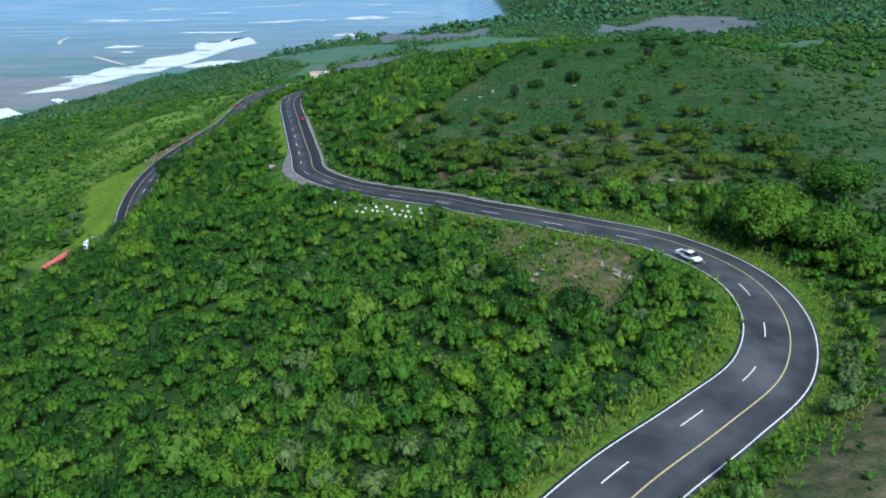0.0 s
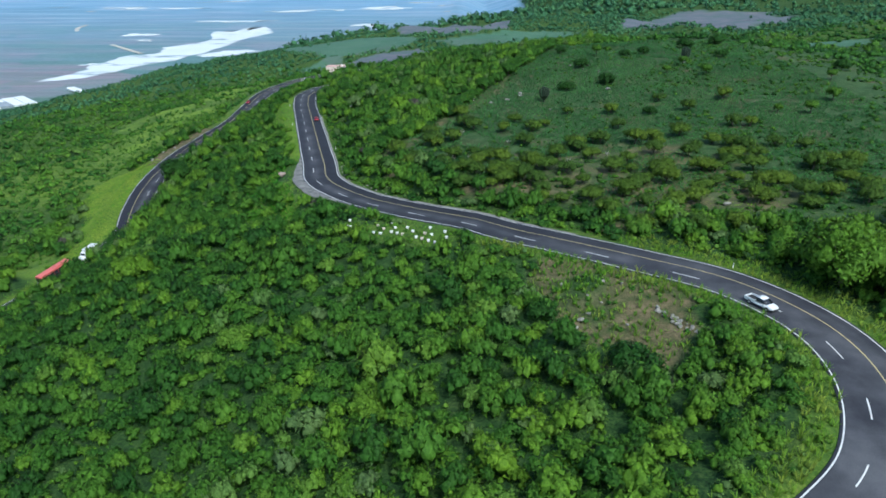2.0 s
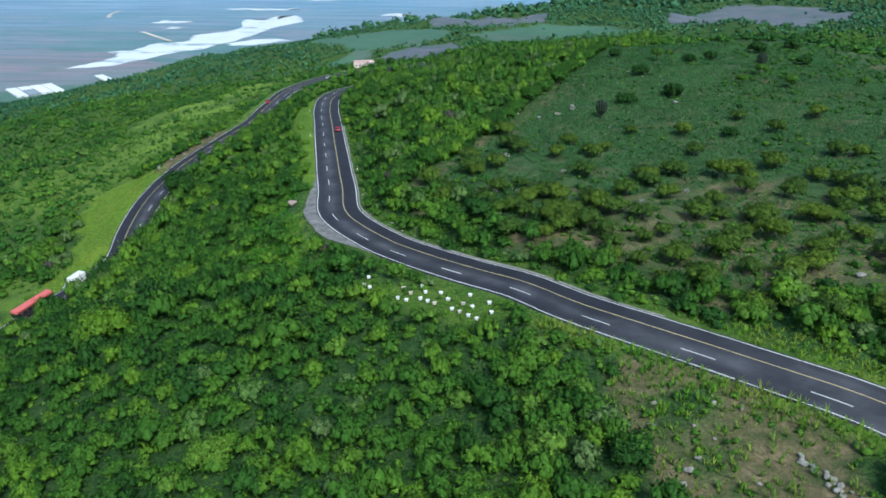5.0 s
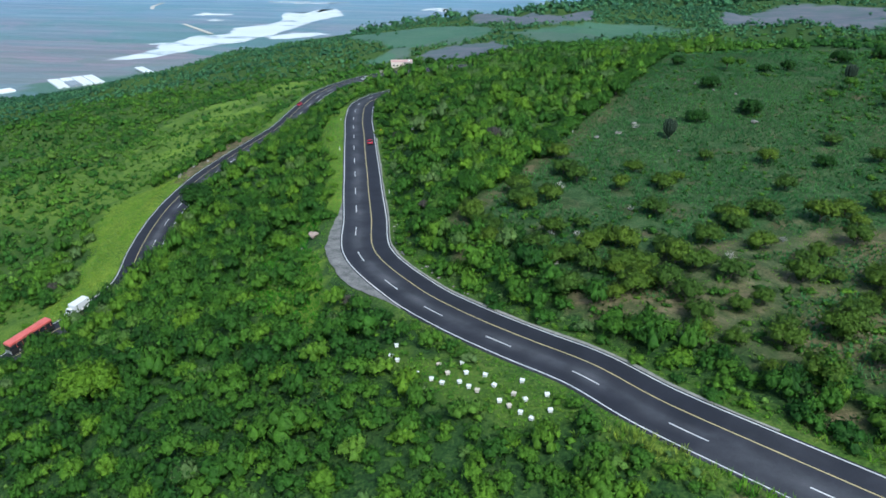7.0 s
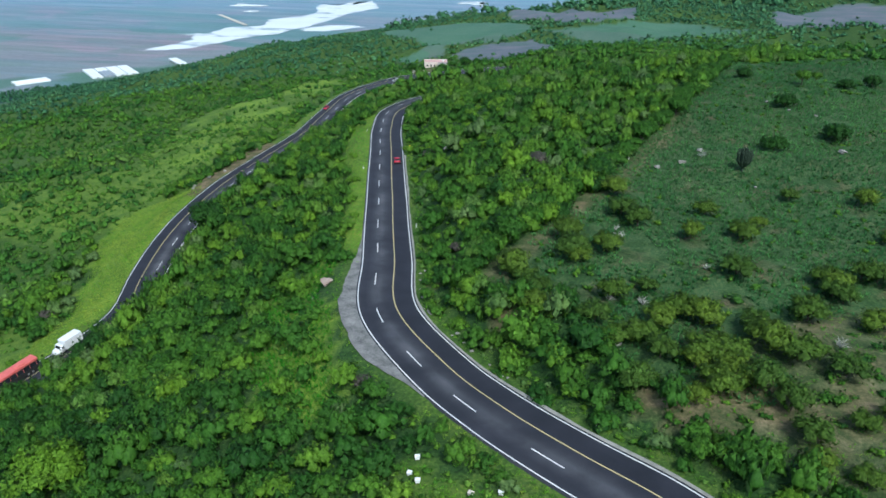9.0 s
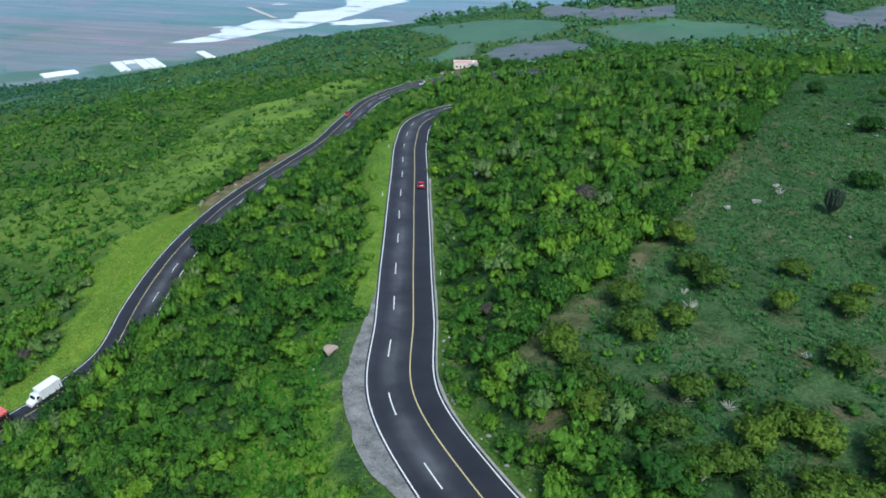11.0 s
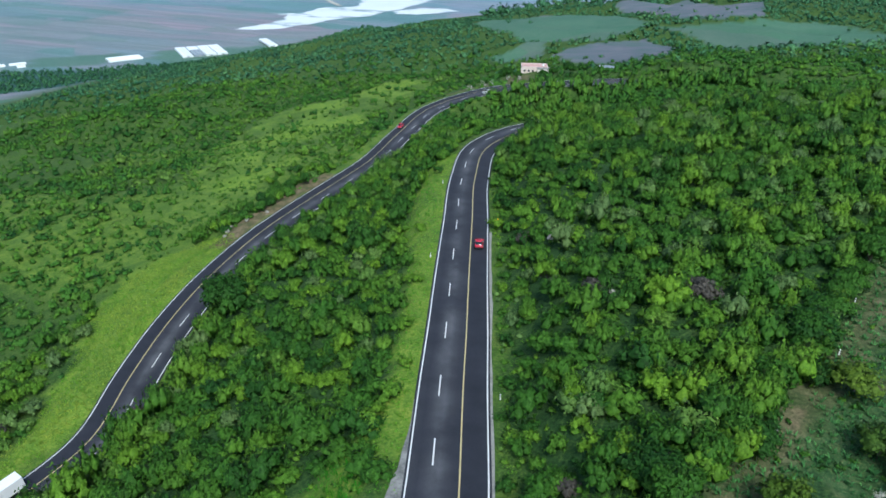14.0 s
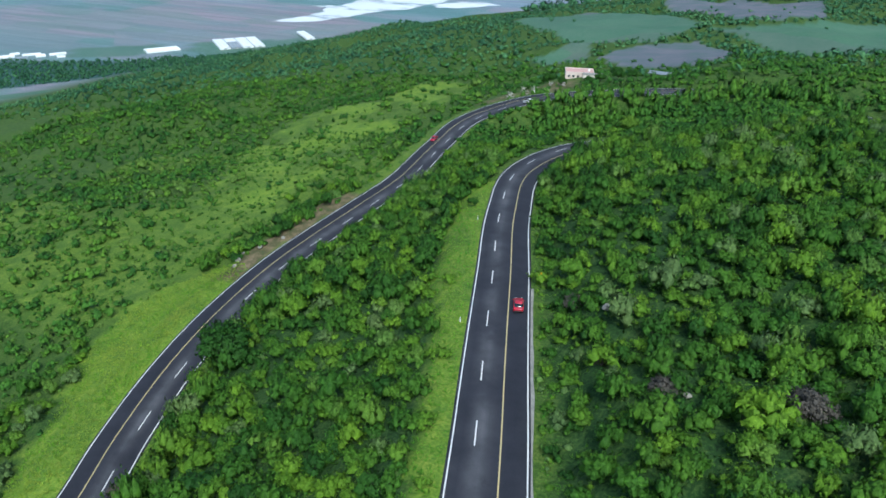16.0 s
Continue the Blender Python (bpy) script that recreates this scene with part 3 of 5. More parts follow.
rng = np.random.default_rng(7)
BUSHES = [crown_template(rng, int(rng.integers(7, 11)), 250, 0.106, rng.uniform(0.8, 1.1), 0.36) for _ in range(14)]
FAR_BUSHES = [crown_template(rng, 2, 30, 0.22, rng.uniform(0.7, 0.95), 0.5) for _ in range(8)]
FAR_TREES = [crown_template(rng, 1, 14, 0.36, rng.uniform(0.8, 1.1), 0.6) for _ in range(8)]
SAPLINGS = [crown_template(rng, 1, 24, 0.2, rng.uniform(0.7, 1.0), 0.6) for _ in range(6)]
TUSSOCKS = [crown_template(rng, 1, 22, 0.4, 0.7, 0.6) for _ in range(6)]

bx, by = scatter(-165, 112, 36, 420, 3.15, rng)
bd, bk = to_road(bx, by)
upper = bk < LOWER_FROM
inner = (bd < 0) & ~upper & (by < 330)
near_right = (bd > 0) & upper & (by < 84)
clear = np.where(inner, 5.7, np.where(near_right, 6.0, np.where(bd < 0, np.where(upper & (by < 150), 8.2, np.where(upper & (by < 185), 6.1, 6.6)), np.where(upper, np.where(by < 150, 10.0, np.where(by > 338, 6.0, 6.3)), 8.5)))) + rng.uniform(0, 1.2, len(bx))
SEEN = [(66, 36), (10, 42), (-66, 66), (-104, 110), (-140, 165), (-165, 190), (-165, 420), (66, 420), (66, 160), (112, 160), (112, 92)]
keep = inside_of(SEEN, bx, by) & (np.abs(bd) > clear) & ~inside_of(FIELD, bx, by) & ~(inside_of(LOWER_FIELD, bx, by) & (np.abs(bd) > 8.5)) & ~inside_of(BARE, bx, by) & ~inside_of(HIVE_YARD, bx, by) & ~inside_of(LAYBY, bx, by) & ~inside_of(VERGE, bx, by) & ~(inside_of(MEADOW, bx, by) & (rng.uniform(size=len(bx)) < 0.78))
keep &= ~(inside_of(LUSH_YARD, bx, by) & (rng.uniform(size=len(bx)) < 0.65))
left_hill = (bd > 0) & ~upper
keep &= ~(left_hill & (ripple(bx, by, 45, 12) > 0.62) & (rng.uniform(size=len(bx)) < 0.8)) & ~(left_hill & (rng.uniform(size=len(bx)) < 0.15))
keep &= ~((bx > 70) & (by > 160) & (by < 300))
bx, by, bd, inner, near_right = bx[keep], by[keep], bd[keep], inner[keep], near_right[keep]
big = ripple(bx, by, 22, 21)
bw = rng.uniform(1.25, 2.3, len(bx)) * (0.85 + 0.45 * big)
bw *= np.where(rng.uniform(size=len(bx)) < 0.13, rng.uniform(1.2, 1.5, len(bx)), 1.0)
bh = bw * (0.85 + 1.0 * rng.uniform(size=len(bx)) ** 1.3)
near_road = np.where(by < 152, smooth(7, 16, np.abs(bd)), smooth(6, 11, np.abs(bd)))
bw, bh = bw * (0.72 + 0.28 * near_road), bh * (0.5 + 0.5 * near_road)
bend_end = (bd > 0) & (bd < 20) & (by > 340) & (bx > -82)
tall = (inner & (np.abs(bd) < 17)) | (near_right & (np.abs(bd) < 13)) | bend_end
bw, bh = np.where(tall, np.maximum(bw, 1.7), bw), np.where(tall, np.maximum(bh, 2.0) * np.where(near_right, rng.uniform(1.0, 1.5, len(bx)), rng.uniform(1.2, 1.8, len(bx))), bh)
tint = np.clip(0.28 * ripple(bx, by, 9, 31) + 0.2 * ripple(bx, by, 40, 32) + rng.normal(0, 0.25, len(bx)) + 0.27 - 0.25 * (1 - smooth(-90, -10, bx)) * (1 - smooth(190, 270, by)) + 0.3 * near_right - 0.16 * ((bd > 0) & upper[keep] & (by > 155) & (by < 218)), 0, 0.97)
many("scrub", BUSHES, bx, by, ground_height(bx, by) - 0.2, bw, bh, tint, M_LEAF, rng, "dense green thorn scrub covering the slopes beside the road", "scrub")

# low growth that fills the gaps between the bushes
sx_, sy_ = scatter(-150, 66, 40, 420, 2.15, rng)
sd, sk = to_road(sx_, sy_)
s_upper = sk < LOWER_FROM
keep = inside_of(SEEN, sx_, sy_) & (np.abs(sd) > np.where(s_upper & (sy_ < 150), np.where((sd > 0) & (sy_ > 80), 9.5, 6.9), np.where(s_upper & (sd > 0), 6.4, 7.8))) & ~(~s_upper & (sd > 0)) & ~inside_of(FIELD, sx_, sy_) & ~(inside_of(HIVE_YARD, sx_, sy_) & (rng.uniform(size=len(sx_)) < 0.6)) & ~inside_of(LAYBY, sx_, sy_) & ~inside_of(MEADOW, sx_, sy_) & ~(inside_of(LUSH_YARD, sx_, sy_) & (rng.uniform(size=len(sx_)) < 0.45))
keep &= ~inside_of(BARE, sx_, sy_) | (ripple(sx_, sy_, 5, 17) < 0.56)
keep &= ~inside_of(LOWER_FIELD, sx_, sy_) | (rng.uniform(size=len(sx_)) < 0.1)
sx_, sy_, sd = sx_[keep], sy_[keep], sd[keep]
sw = rng.uniform(0.5, 1.1, len(sx_))
many("undergrowth", SAPLINGS, sx_, sy_, ground_height(sx_, sy_) - 0.1, sw, sw * rng.uniform(0.6, 1.2, len(sx_)), np.clip(0.25 + 0.5 * ripple(sx_, sy_, 7, 36) + rng.normal(0, 0.15, len(sx_)) + 0.2 * (np.abs(sd) < 11), 0, 0.95), M_LEAF, rng, "low leafy growth filling the gaps between the bushes", "scrub")

hx, hy = scatter(-470, -140, 150, 640, 3.8, rng)
hd, hk = to_road(hx, hy)
keep = ((hx < -165) | (hy > 420)) & (np.abs(hd) > 9) & ~inside_of(VERGE, hx, hy) & ~(inside_of(HILL_MEADOW, hx, hy) & (rng.uniform(size=len(hx)) < 0.8)) & ((ripple(hx, hy, 45, 12) < 0.64 + rng.normal(0, 0.1, len(hx))) | (rng.uniform(size=len(hx)) < 0.42))
hx, hy = hx[keep], hy[keep]
hw = rng.uniform(0.8, 2.0, len(hx)) ** 1.5 * np.where(rng.uniform(size=len(hx)) < 0.07, 1.7, 1.0)
many("hillside_scrub", FAR_BUSHES, hx, hy, ground_height(hx, hy) - 0.2, hw, hw * rng.uniform(0.8, 1.3, len(hx)), np.clip(0.1 + ripple(hx, hy, 14, 33) * 0.8 + rng.normal(0, 0.12, len(hx)), 0, 1), M_FAR_LEAF, rng, "scattered green bushes on a grassy hillside below the road", "scrub")

ux, uy = scatter(-330, -128, 225, 480, 2.3, rng)
nx_, ny_ = scatter(-95, 40, 95, 360, 1.5, rng)
yards = inside_of(LUSH_YARD, nx_, ny_) | inside_of(HIVE_YARD, nx_, ny_) | inside_of(BARE, nx_, ny_)
nx_, ny_ = nx_[yards], ny_[yards]
ux, uy = np.r_[ux, nx_], np.r_[uy, ny_]
ud, uk = to_road(ux, uy)
keep = (((ud > 8) & (uk >= LOWER_FROM)) | (np.arange(len(ux)) >= len(ux) - len(nx_))) & (np.abs(ud) > 6.5) & ~inside_of(VERGE, ux, uy) & (rng.uniform(size=len(ux)) < 0.2 + 0.55 * ripple(ux, uy, 12, 44))
keep &= ~(inside_of(LAYBY, ux, uy) & (np.abs(ud) < 9.5))
ux, uy = ux[keep], uy[keep]
uw = np.where(ux > -100, rng.uniform(0.3, 0.75, len(ux)), rng.uniform(0.4, 1.25, len(ux)))
many("hillside_tussocks", TUSSOCKS, ux, uy, ground_height(ux, uy) - 0.1, uw, uw * rng.uniform(0.6, 1.1, len(ux)), np.clip(0.35 + 0.5 * ripple(ux, uy, 9, 45) + rng.normal(0, 0.15, len(ux)), 0, 1), M_FAR_LEAF, rng, "low leafy tussocks in the hillside meadow", "weeds")

fx, fy = scatter(-760, 330, 640, 1150, 6.6, rng)
lx, ly = scatter(-140, 120, 400, 640, 4.8, rng)
loop_x, loop_y = scatter(-122, 60, 425, 505, 3.4, rng)
lx, ly = np.r_[lx, loop_x], np.r_[ly, loop_y]
rx_, ry_ = scatter(66, 420, 300, 640, 6.5, rng)
in_field = inside_of(FIELD, rx_, ry_)
rx_, ry_ = rx_[~in_field], ry_[~in_field]
ox, oy = scatter(-300, 1900, 1150, 3100, 18.0, rng)
side_x, side_y = scatter(330, 900, 560, 1150, 10.0, rng)
sizes = [rng.uniform(0.5, 1.0, len(fx)), np.full(len(lx), 0.72), np.full(len(rx_), 0.8), rng.uniform(1.4, 2.8, len(ox)), rng.uniform(0.8, 1.5, len(side_x))]
fx, fy, fs = np.r_[fx, lx, rx_, ox, side_x], np.r_[fy, ly, ry_, oy, side_y], np.concatenate(sizes)
fd, fk = to_road(fx, fy)
fz = ground_height(fx, fy)
keep = (fx < 0.85 * fy) & (np.abs(fd) > np.where(fd > 0, 9.0, 6.8)) & (fz > -146) & ~((fx < -140) & (fy < 640)) & ((fy > 420) | (fx > 66)) & (~farmed(fx, fy) | (rng.uniform(size=len(fx)) < 0.015))
keep &= ~((fy > 640) & (ripple(fx, fy, 45, 27) > 0.55) & (rng.uniform(size=len(fx)) < 0.45))
keep &= ~((fx > -80) & (fx < -35) & (fy > 560) & (fy < 606))
keep &= ~((fx > -462) & (fx < -385) & (fy > 840) & (fy < 945))
keep &= ~((fy > 555) & (fy < 600) & (fx > -125) & (fx < -75)) & ~(inside_of(HOUSE_YARD, fx, fy) & (rng.uniform(size=len(fx)) < 0.85))
fx, fy, fz, fs, fd, fk = fx[keep], fy[keep], fz[keep], fs[keep], fd[keep], fk[keep]
fw = rng.uniform(2.4, 4.6, len(fx)) * fs
in_loop = (fx > -103) & (fx < 60) & (fy > 432) & (fy < 505) & (fd < 0) & (fd > -24) & (fk >= LOWER_FROM - 130)
fh = fw * np.where(in_loop, rng.uniform(1.7, 2.6, len(fx)), rng.uniform(0.7, 1.1, len(fx)))
f_tint = np.clip(0.12 + ripple(fx, fy, 40, 34) * 0.6 + rng.normal(0, 0.12, len(fx)), 0, 1)
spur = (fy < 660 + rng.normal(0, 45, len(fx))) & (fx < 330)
for name, m, stuff_mat, label in (("far_woods", ~spur, M_HAZED_WOODS, "low green woodland on the far slopes of the hill"), ("spur_woods", spur, M_FAR_LEAF, "green bushes and low trees on the end of the spur")):
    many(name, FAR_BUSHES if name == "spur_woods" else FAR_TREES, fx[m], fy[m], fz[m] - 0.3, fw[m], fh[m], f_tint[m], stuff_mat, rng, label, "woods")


px_, py_ = scatter(-1140, -640, 740, 1110, 6.5, rng)
keep = within([PLAIN_WOODS], px_, py_) & ~within(LOW_FIELDS, px_, py_)
px_, py_ = px_[keep], py_[keep]
pw = rng.uniform(1.8, 4.2, len(px_))
many("valley_woods", FAR_TREES, px_, py_, ground_height(px_, py_) - 0.3, pw, pw * rng.uniform(0.9, 1.3, len(px_)), np.clip(0.05 + rng.normal(0.2, 0.12, len(px_)), 0, 1), M_HAZED_WOODS, rng, "dark woodland along the foot of the slope", "woods")


# ---- more materials ----
M_CONCRETE = simple("pale_concrete", (0.16, 0.155, 0.14), (0.36, 0.34, 0.30), 0.8, 0.9, relief=0.02)
M_GRAVEL = simple("grey_gravel", (0.055, 0.055, 0.055), (0.30, 0.29, 0.27), 0.45, 0.95, relief=0.05)
M_ROCK = simple("pale_rock", (0.13, 0.12, 0.105), (0.36, 0.34, 0.30), 1.3, 0.9, relief=0.05)
M_PINK_ROCK = simple("pinkish_boulder", (0.20, 0.13, 0.10), (0.42, 0.35, 0.30), 0.9, 0.85, relief=0.05)
M_BARK = simple("bark", (0.06, 0.05, 0.04), (0.16, 0.13, 0.10), 4.0, 0.95, relief=0.03)
M_DEAD = simple("bleached_twigs", (0.26, 0.25, 0.22), (0.55, 0.53, 0.48), 3.0, 0.9)
M_CACTUS = simple("dark_cactus_skin", (0.018, 0.035, 0.020), (0.04, 0.065, 0.035), 2.0, 0.7)
M_RED = simple("red_car_paint", (0.36, 0.012, 0.03), (0.42, 0.02, 0.04), 1.0, 0.25, spec=0.6)
M_WHITE_PAINT = simple("white_car_paint", (0.74, 0.75, 0.76), (0.82, 0.82, 0.82), 1.0, 0.25, spec=0.6)
M_BUS_RED = simple("bus_red_paint", (0.55, 0.10, 0.09), (0.66, 0.17, 0.14), 0.8, 0.35, spec=0.5)
M_GLASS = simple("dark_window_glass", (0.012, 0.014, 0.017), (0.02, 0.023, 0.028), 1.0, 0.06, spec=0.7)
M_RUBBER = simple("tyre_rubber", (0.012, 0.012, 0.012), (0.03, 0.03, 0.03), 8.0, 0.9)
M_RIM = simple("grey_alloy", (0.35, 0.35, 0.36), (0.5, 0.5, 0.5), 4.0, 0.35, 0.8)
M_BLACK = simple("black_plastic", (0.015, 0.015, 0.016), (0.03, 0.03, 0.03), 3.0, 0.6)
M_LAMP_CLEAR = simple("headlamp_lens", (0.6, 0.6, 0.6), (0.75, 0.75, 0.75), 2.0, 0.15, spec=0.7)
M_LAMP_RED = simple("tail_lamp_lens", (0.30, 0.01, 0.01), (0.4, 0.02, 0.02), 2.0, 0.2, spec=0.7)
M_SIGN = simple("sign_yellow", (0.62, 0.38, 0.01), (0.75, 0.48, 0.02), 1.0, 0.5)
M_STEEL = simple("galvanised_steel", (0.35, 0.36, 0.37), (0.5, 0.5, 0.5), 3.0, 0.45, 0.7)
M_HIVE = simple("white_hive_paint", (0.70, 0.70, 0.67), (0.84, 0.84, 0.82), 2.0, 0.6)
M_HIVE_OLD = simple("faded_hive_paint", (0.48, 0.40, 0.33), (0.66, 0.60, 0.52), 2.0, 0.75)
M_PLASTER = simple("pale_pink_plaster", (0.58, 0.46, 0.40), (0.70, 0.60, 0.54), 0.6, 0.9)
M_PLASTER_PALE = simple("cream_plaster", (0.66, 0.58, 0.50), (0.76, 0.70, 0.62), 0.6, 0.9)
M_ROOF_RED = simple("red_roof_coating", (0.46, 0.27, 0.24), (0.56, 0.36, 0.32), 0.5, 0.85)
M_PLASTIC = simple("greenhouse_film", (0.70, 0.72, 0.72), (0.82, 0.83, 0.83), 0.05, 0.45)
M_SHADE_NET = simple("grey_shade_net", (0.22, 0.26, 0.30), (0.32, 0.36, 0.40), 0.05, 0.8)
M_TRACK = simple("pale_dirt_track", (0.42, 0.38, 0.32), (0.60, 0.56, 0.50), 0.02, 0.95)


def water_material():
    m, nt, b = mat("shallow_water", 0.2, 0.0, 0.5)
    # Near-white base colour: the water's sky sheen is painted in; bars are mud.
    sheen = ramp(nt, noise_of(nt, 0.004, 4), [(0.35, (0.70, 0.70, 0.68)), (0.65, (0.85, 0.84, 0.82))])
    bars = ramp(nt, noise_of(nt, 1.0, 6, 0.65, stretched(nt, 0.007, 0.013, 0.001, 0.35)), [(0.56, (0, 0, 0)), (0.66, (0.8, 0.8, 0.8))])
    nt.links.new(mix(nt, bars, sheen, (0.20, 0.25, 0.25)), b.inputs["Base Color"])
    return m


M_WATER = water_material()
M_THORN = leaf_material("thorn_leaves", [(0.0, (0.050, 0.106, 0.018)), (0.5, (0.076, 0.140, 0.018)), (1.0, (0.118, 0.188, 0.020))], 0.2, 5.0, 0.3)
M_GREY_LEAF = leaf_material("grey_twigs", [(0.0, (0.075, 0.07, 0.065)), (1.0, (0.13, 0.115, 0.11))], 0.1, 5.0, 0.3)
M_GRASS = leaf_material("grass_blades", [(0.0, (0.055, 0.235, 0.014)), (0.4, (0.14, 0.31, 0.024)), (1.0, (0.28, 0.36, 0.06))], 0.4, 2.0)
M_CROP = leaf_material("crop_leaves", [(0.0, (0.050, 0.162, 0.052)), (1.0, (0.105, 0.265, 0.082))], 0.3, 2.0)


# ---- building helpers ----
def part(name, bm, material, parent, label="", smooth_shade=False):
    me = bpy.data.meshes.new(name)
    bm.to_mesh(me)
    bm.free()
    me.materials.append(material)
    if smooth_shade:
        for p in me.polygons:
            p.use_smooth = True
    ob = new(name, me)
    ob.parent = parent
    return tagged(ob, label) if label else ob


def box(x0, x1, y0, y1, z0, z1, bevel=0.0, bm=None):
    bm = bm or bmesh.new()
    r = bmesh.ops.create_cube(bm, size=1.0)
    for v in r["verts"]:
        v.co = ((x0 + x1) / 2 + v.co.x * (x1 - x0), (y0 + y1) / 2 + v.co.y * (y1 - y0), (z0 + z1) / 2 + v.co.z * (z1 - z0))
    if bevel:
        bmesh.ops.bevel(bm, geom=list({e for v in r["verts"] for e in v.link_edges}), offset=bevel, segments=2, affect="EDGES", profile=0.6)
    return bm


def loft(rings, closed_ends=True, bm=None):
    """Skin over rings of the same number of points."""
    bm = bm or bmesh.new()
    made = [[bm.verts.new(p) for p in ring] for ring in rings]
    n = len(rings[0])
    for a, b in zip(made, made[1:]):
        for k in range(n):
            bm.faces.new((a[k], a[(k + 1) % n], b[(k + 1) % n], b[k]))
    if closed_ends:
        bm.faces.new(made[0][::-1])
        bm.faces.new(made[-1])
    bmesh.ops.recalc_face_normals(bm, faces=bm.faces)
    return bm


def tube(points, radii, sides=7, bm=None):
    """A round limb along points, of the radius given at each."""
    pts = [Vector(p) for p in points]
    rings = []
    for k, (p, r) in enumerate(zip(pts, radii)):
        d = (pts[min(k + 1, len(pts) - 1)] - pts[max(k - 1, 0)]).normalized()
        q = d.to_track_quat("Z", "Y")
        rings.append([p + q @ Vector((r * math.cos(6.2832 * j / sides), r * math.sin(6.2832 * j / sides), 0)) for j in range(sides)])
    return loft(rings, True, bm)


def thing(name, m, label, category, group=""):
    e = new(name)
    e.matrix_basis = m
    e.empty_display_size = 0.2
    return tagged(e, label, category, group)


def gz(x, y):
    return float(ground_height([x], [y])[0])


def stone(name, x, y, size, material, label, rr, sink=0.25, group=""):
    """A weathered block: a split and dented ball, sunk a little into the ground."""
    bm = bmesh.new()
    bmesh.ops.create_icosphere(bm, subdivisions=3, radius=1.0)
    off = Vector((rr.uniform(0, 90), rr.uniform(0, 90), rr.uniform(0, 90)))
    cuts = [Vector((rr.gauss(0, 1), rr.gauss(0, 1), rr.gauss(0, 1))).normalized() for _ in range(9)]
    for v in bm.verts:
        for c in cuts:
            over = v.co.dot(c) - 0.6
            if over > 0:
                v.co -= c * over * 0.9
        v.co *= 1 + 0.22 * noise.noise(v.co * 1.3 + off) + 0.07 * noise.noise(v.co * 4 + off)
        v.co = Vector((v.co.x * size[0], v.co.y * size[1], v.co.z * size[2]))
    me = bpy.data.meshes.new(name)
    bm.to_mesh(me)
    bm.free()
    me.materials.append(material)
    ob = new(name, me)
    ob.matrix_basis = pose(x, y, gz(x, y) + size[2] * (1 - 2 * sink), 0, 0, rr.uniform(0, 360))
    return tagged(ob, label, "rock", group)


# ---- roadside structure ----
def strip_between(name, stations, inner, outer, lift0, lift1, material):
    """A strip beside the road with its own width at each station."""
    st = np.asarray(stations)
    cols = 5
    v = np.zeros((len(st), cols, 3))
    for k in range(cols):
        f = k / (cols - 1)
        o = np.asarray(inner) * (1 - f) + np.asarray(outer) * f
        v[:, k, :2] = ROAD[st, :2] + ROAD_N[st] * o[:, None]
        v[:, k, 2] = ROAD[st, 2] + lift0 * (1 - f) + lift1 * f - 0.06
    f = sheet(len(st), cols)
    return mesh_from(name, v.reshape(-1, 3), f if inner[0] > outer[0] else f[:, ::-1], material, True)


UP = np.arange(LOWER_FROM)
gut = UP[(ROAD[UP, 1] > 146) & (ROAD[UP, 1] < 300)]
edge = 5.33 + 0.2 * ripple(gut * 1.0, gut * 0.0, 5, 61) + 0.3 * ripple(gut * 1.0, gut * 0.0, 11, 62)
tagged(new("gutter", strip_between("gutter", gut, np.full(len(gut), 5.22), edge, 0.01, 0.10, M_CONCRETE)), "pale broken concrete gutter along the road's edge", "gutter", kind="structure")
lay = UP[(ROAD[UP, 1] > 185) & (ROAD[UP, 1] < 243) & (ROAD[UP, 0] < -20)]
f = np.linspace(0, 1, len(lay))
wide = 5.3 + 2.9 * smooth(0.0, 0.22, f) * (1 - smooth(0.45, 1.0, f)) + 0.7 * (ripple(lay * 1.0, lay * 0.0, 4, 63) - 0.5) + 0.35 * (ripple(lay * 1.0, lay * 0.0, 1.6, 64) - 0.5)
tagged(new("layby", strip_between("layby", lay, np.full(len(lay), -5.2), -np.maximum(wide, 5.3), 0.0, 0.0, M_GRAVEL)), "worn grey gravel layby beside the road", "layby", kind="structure")


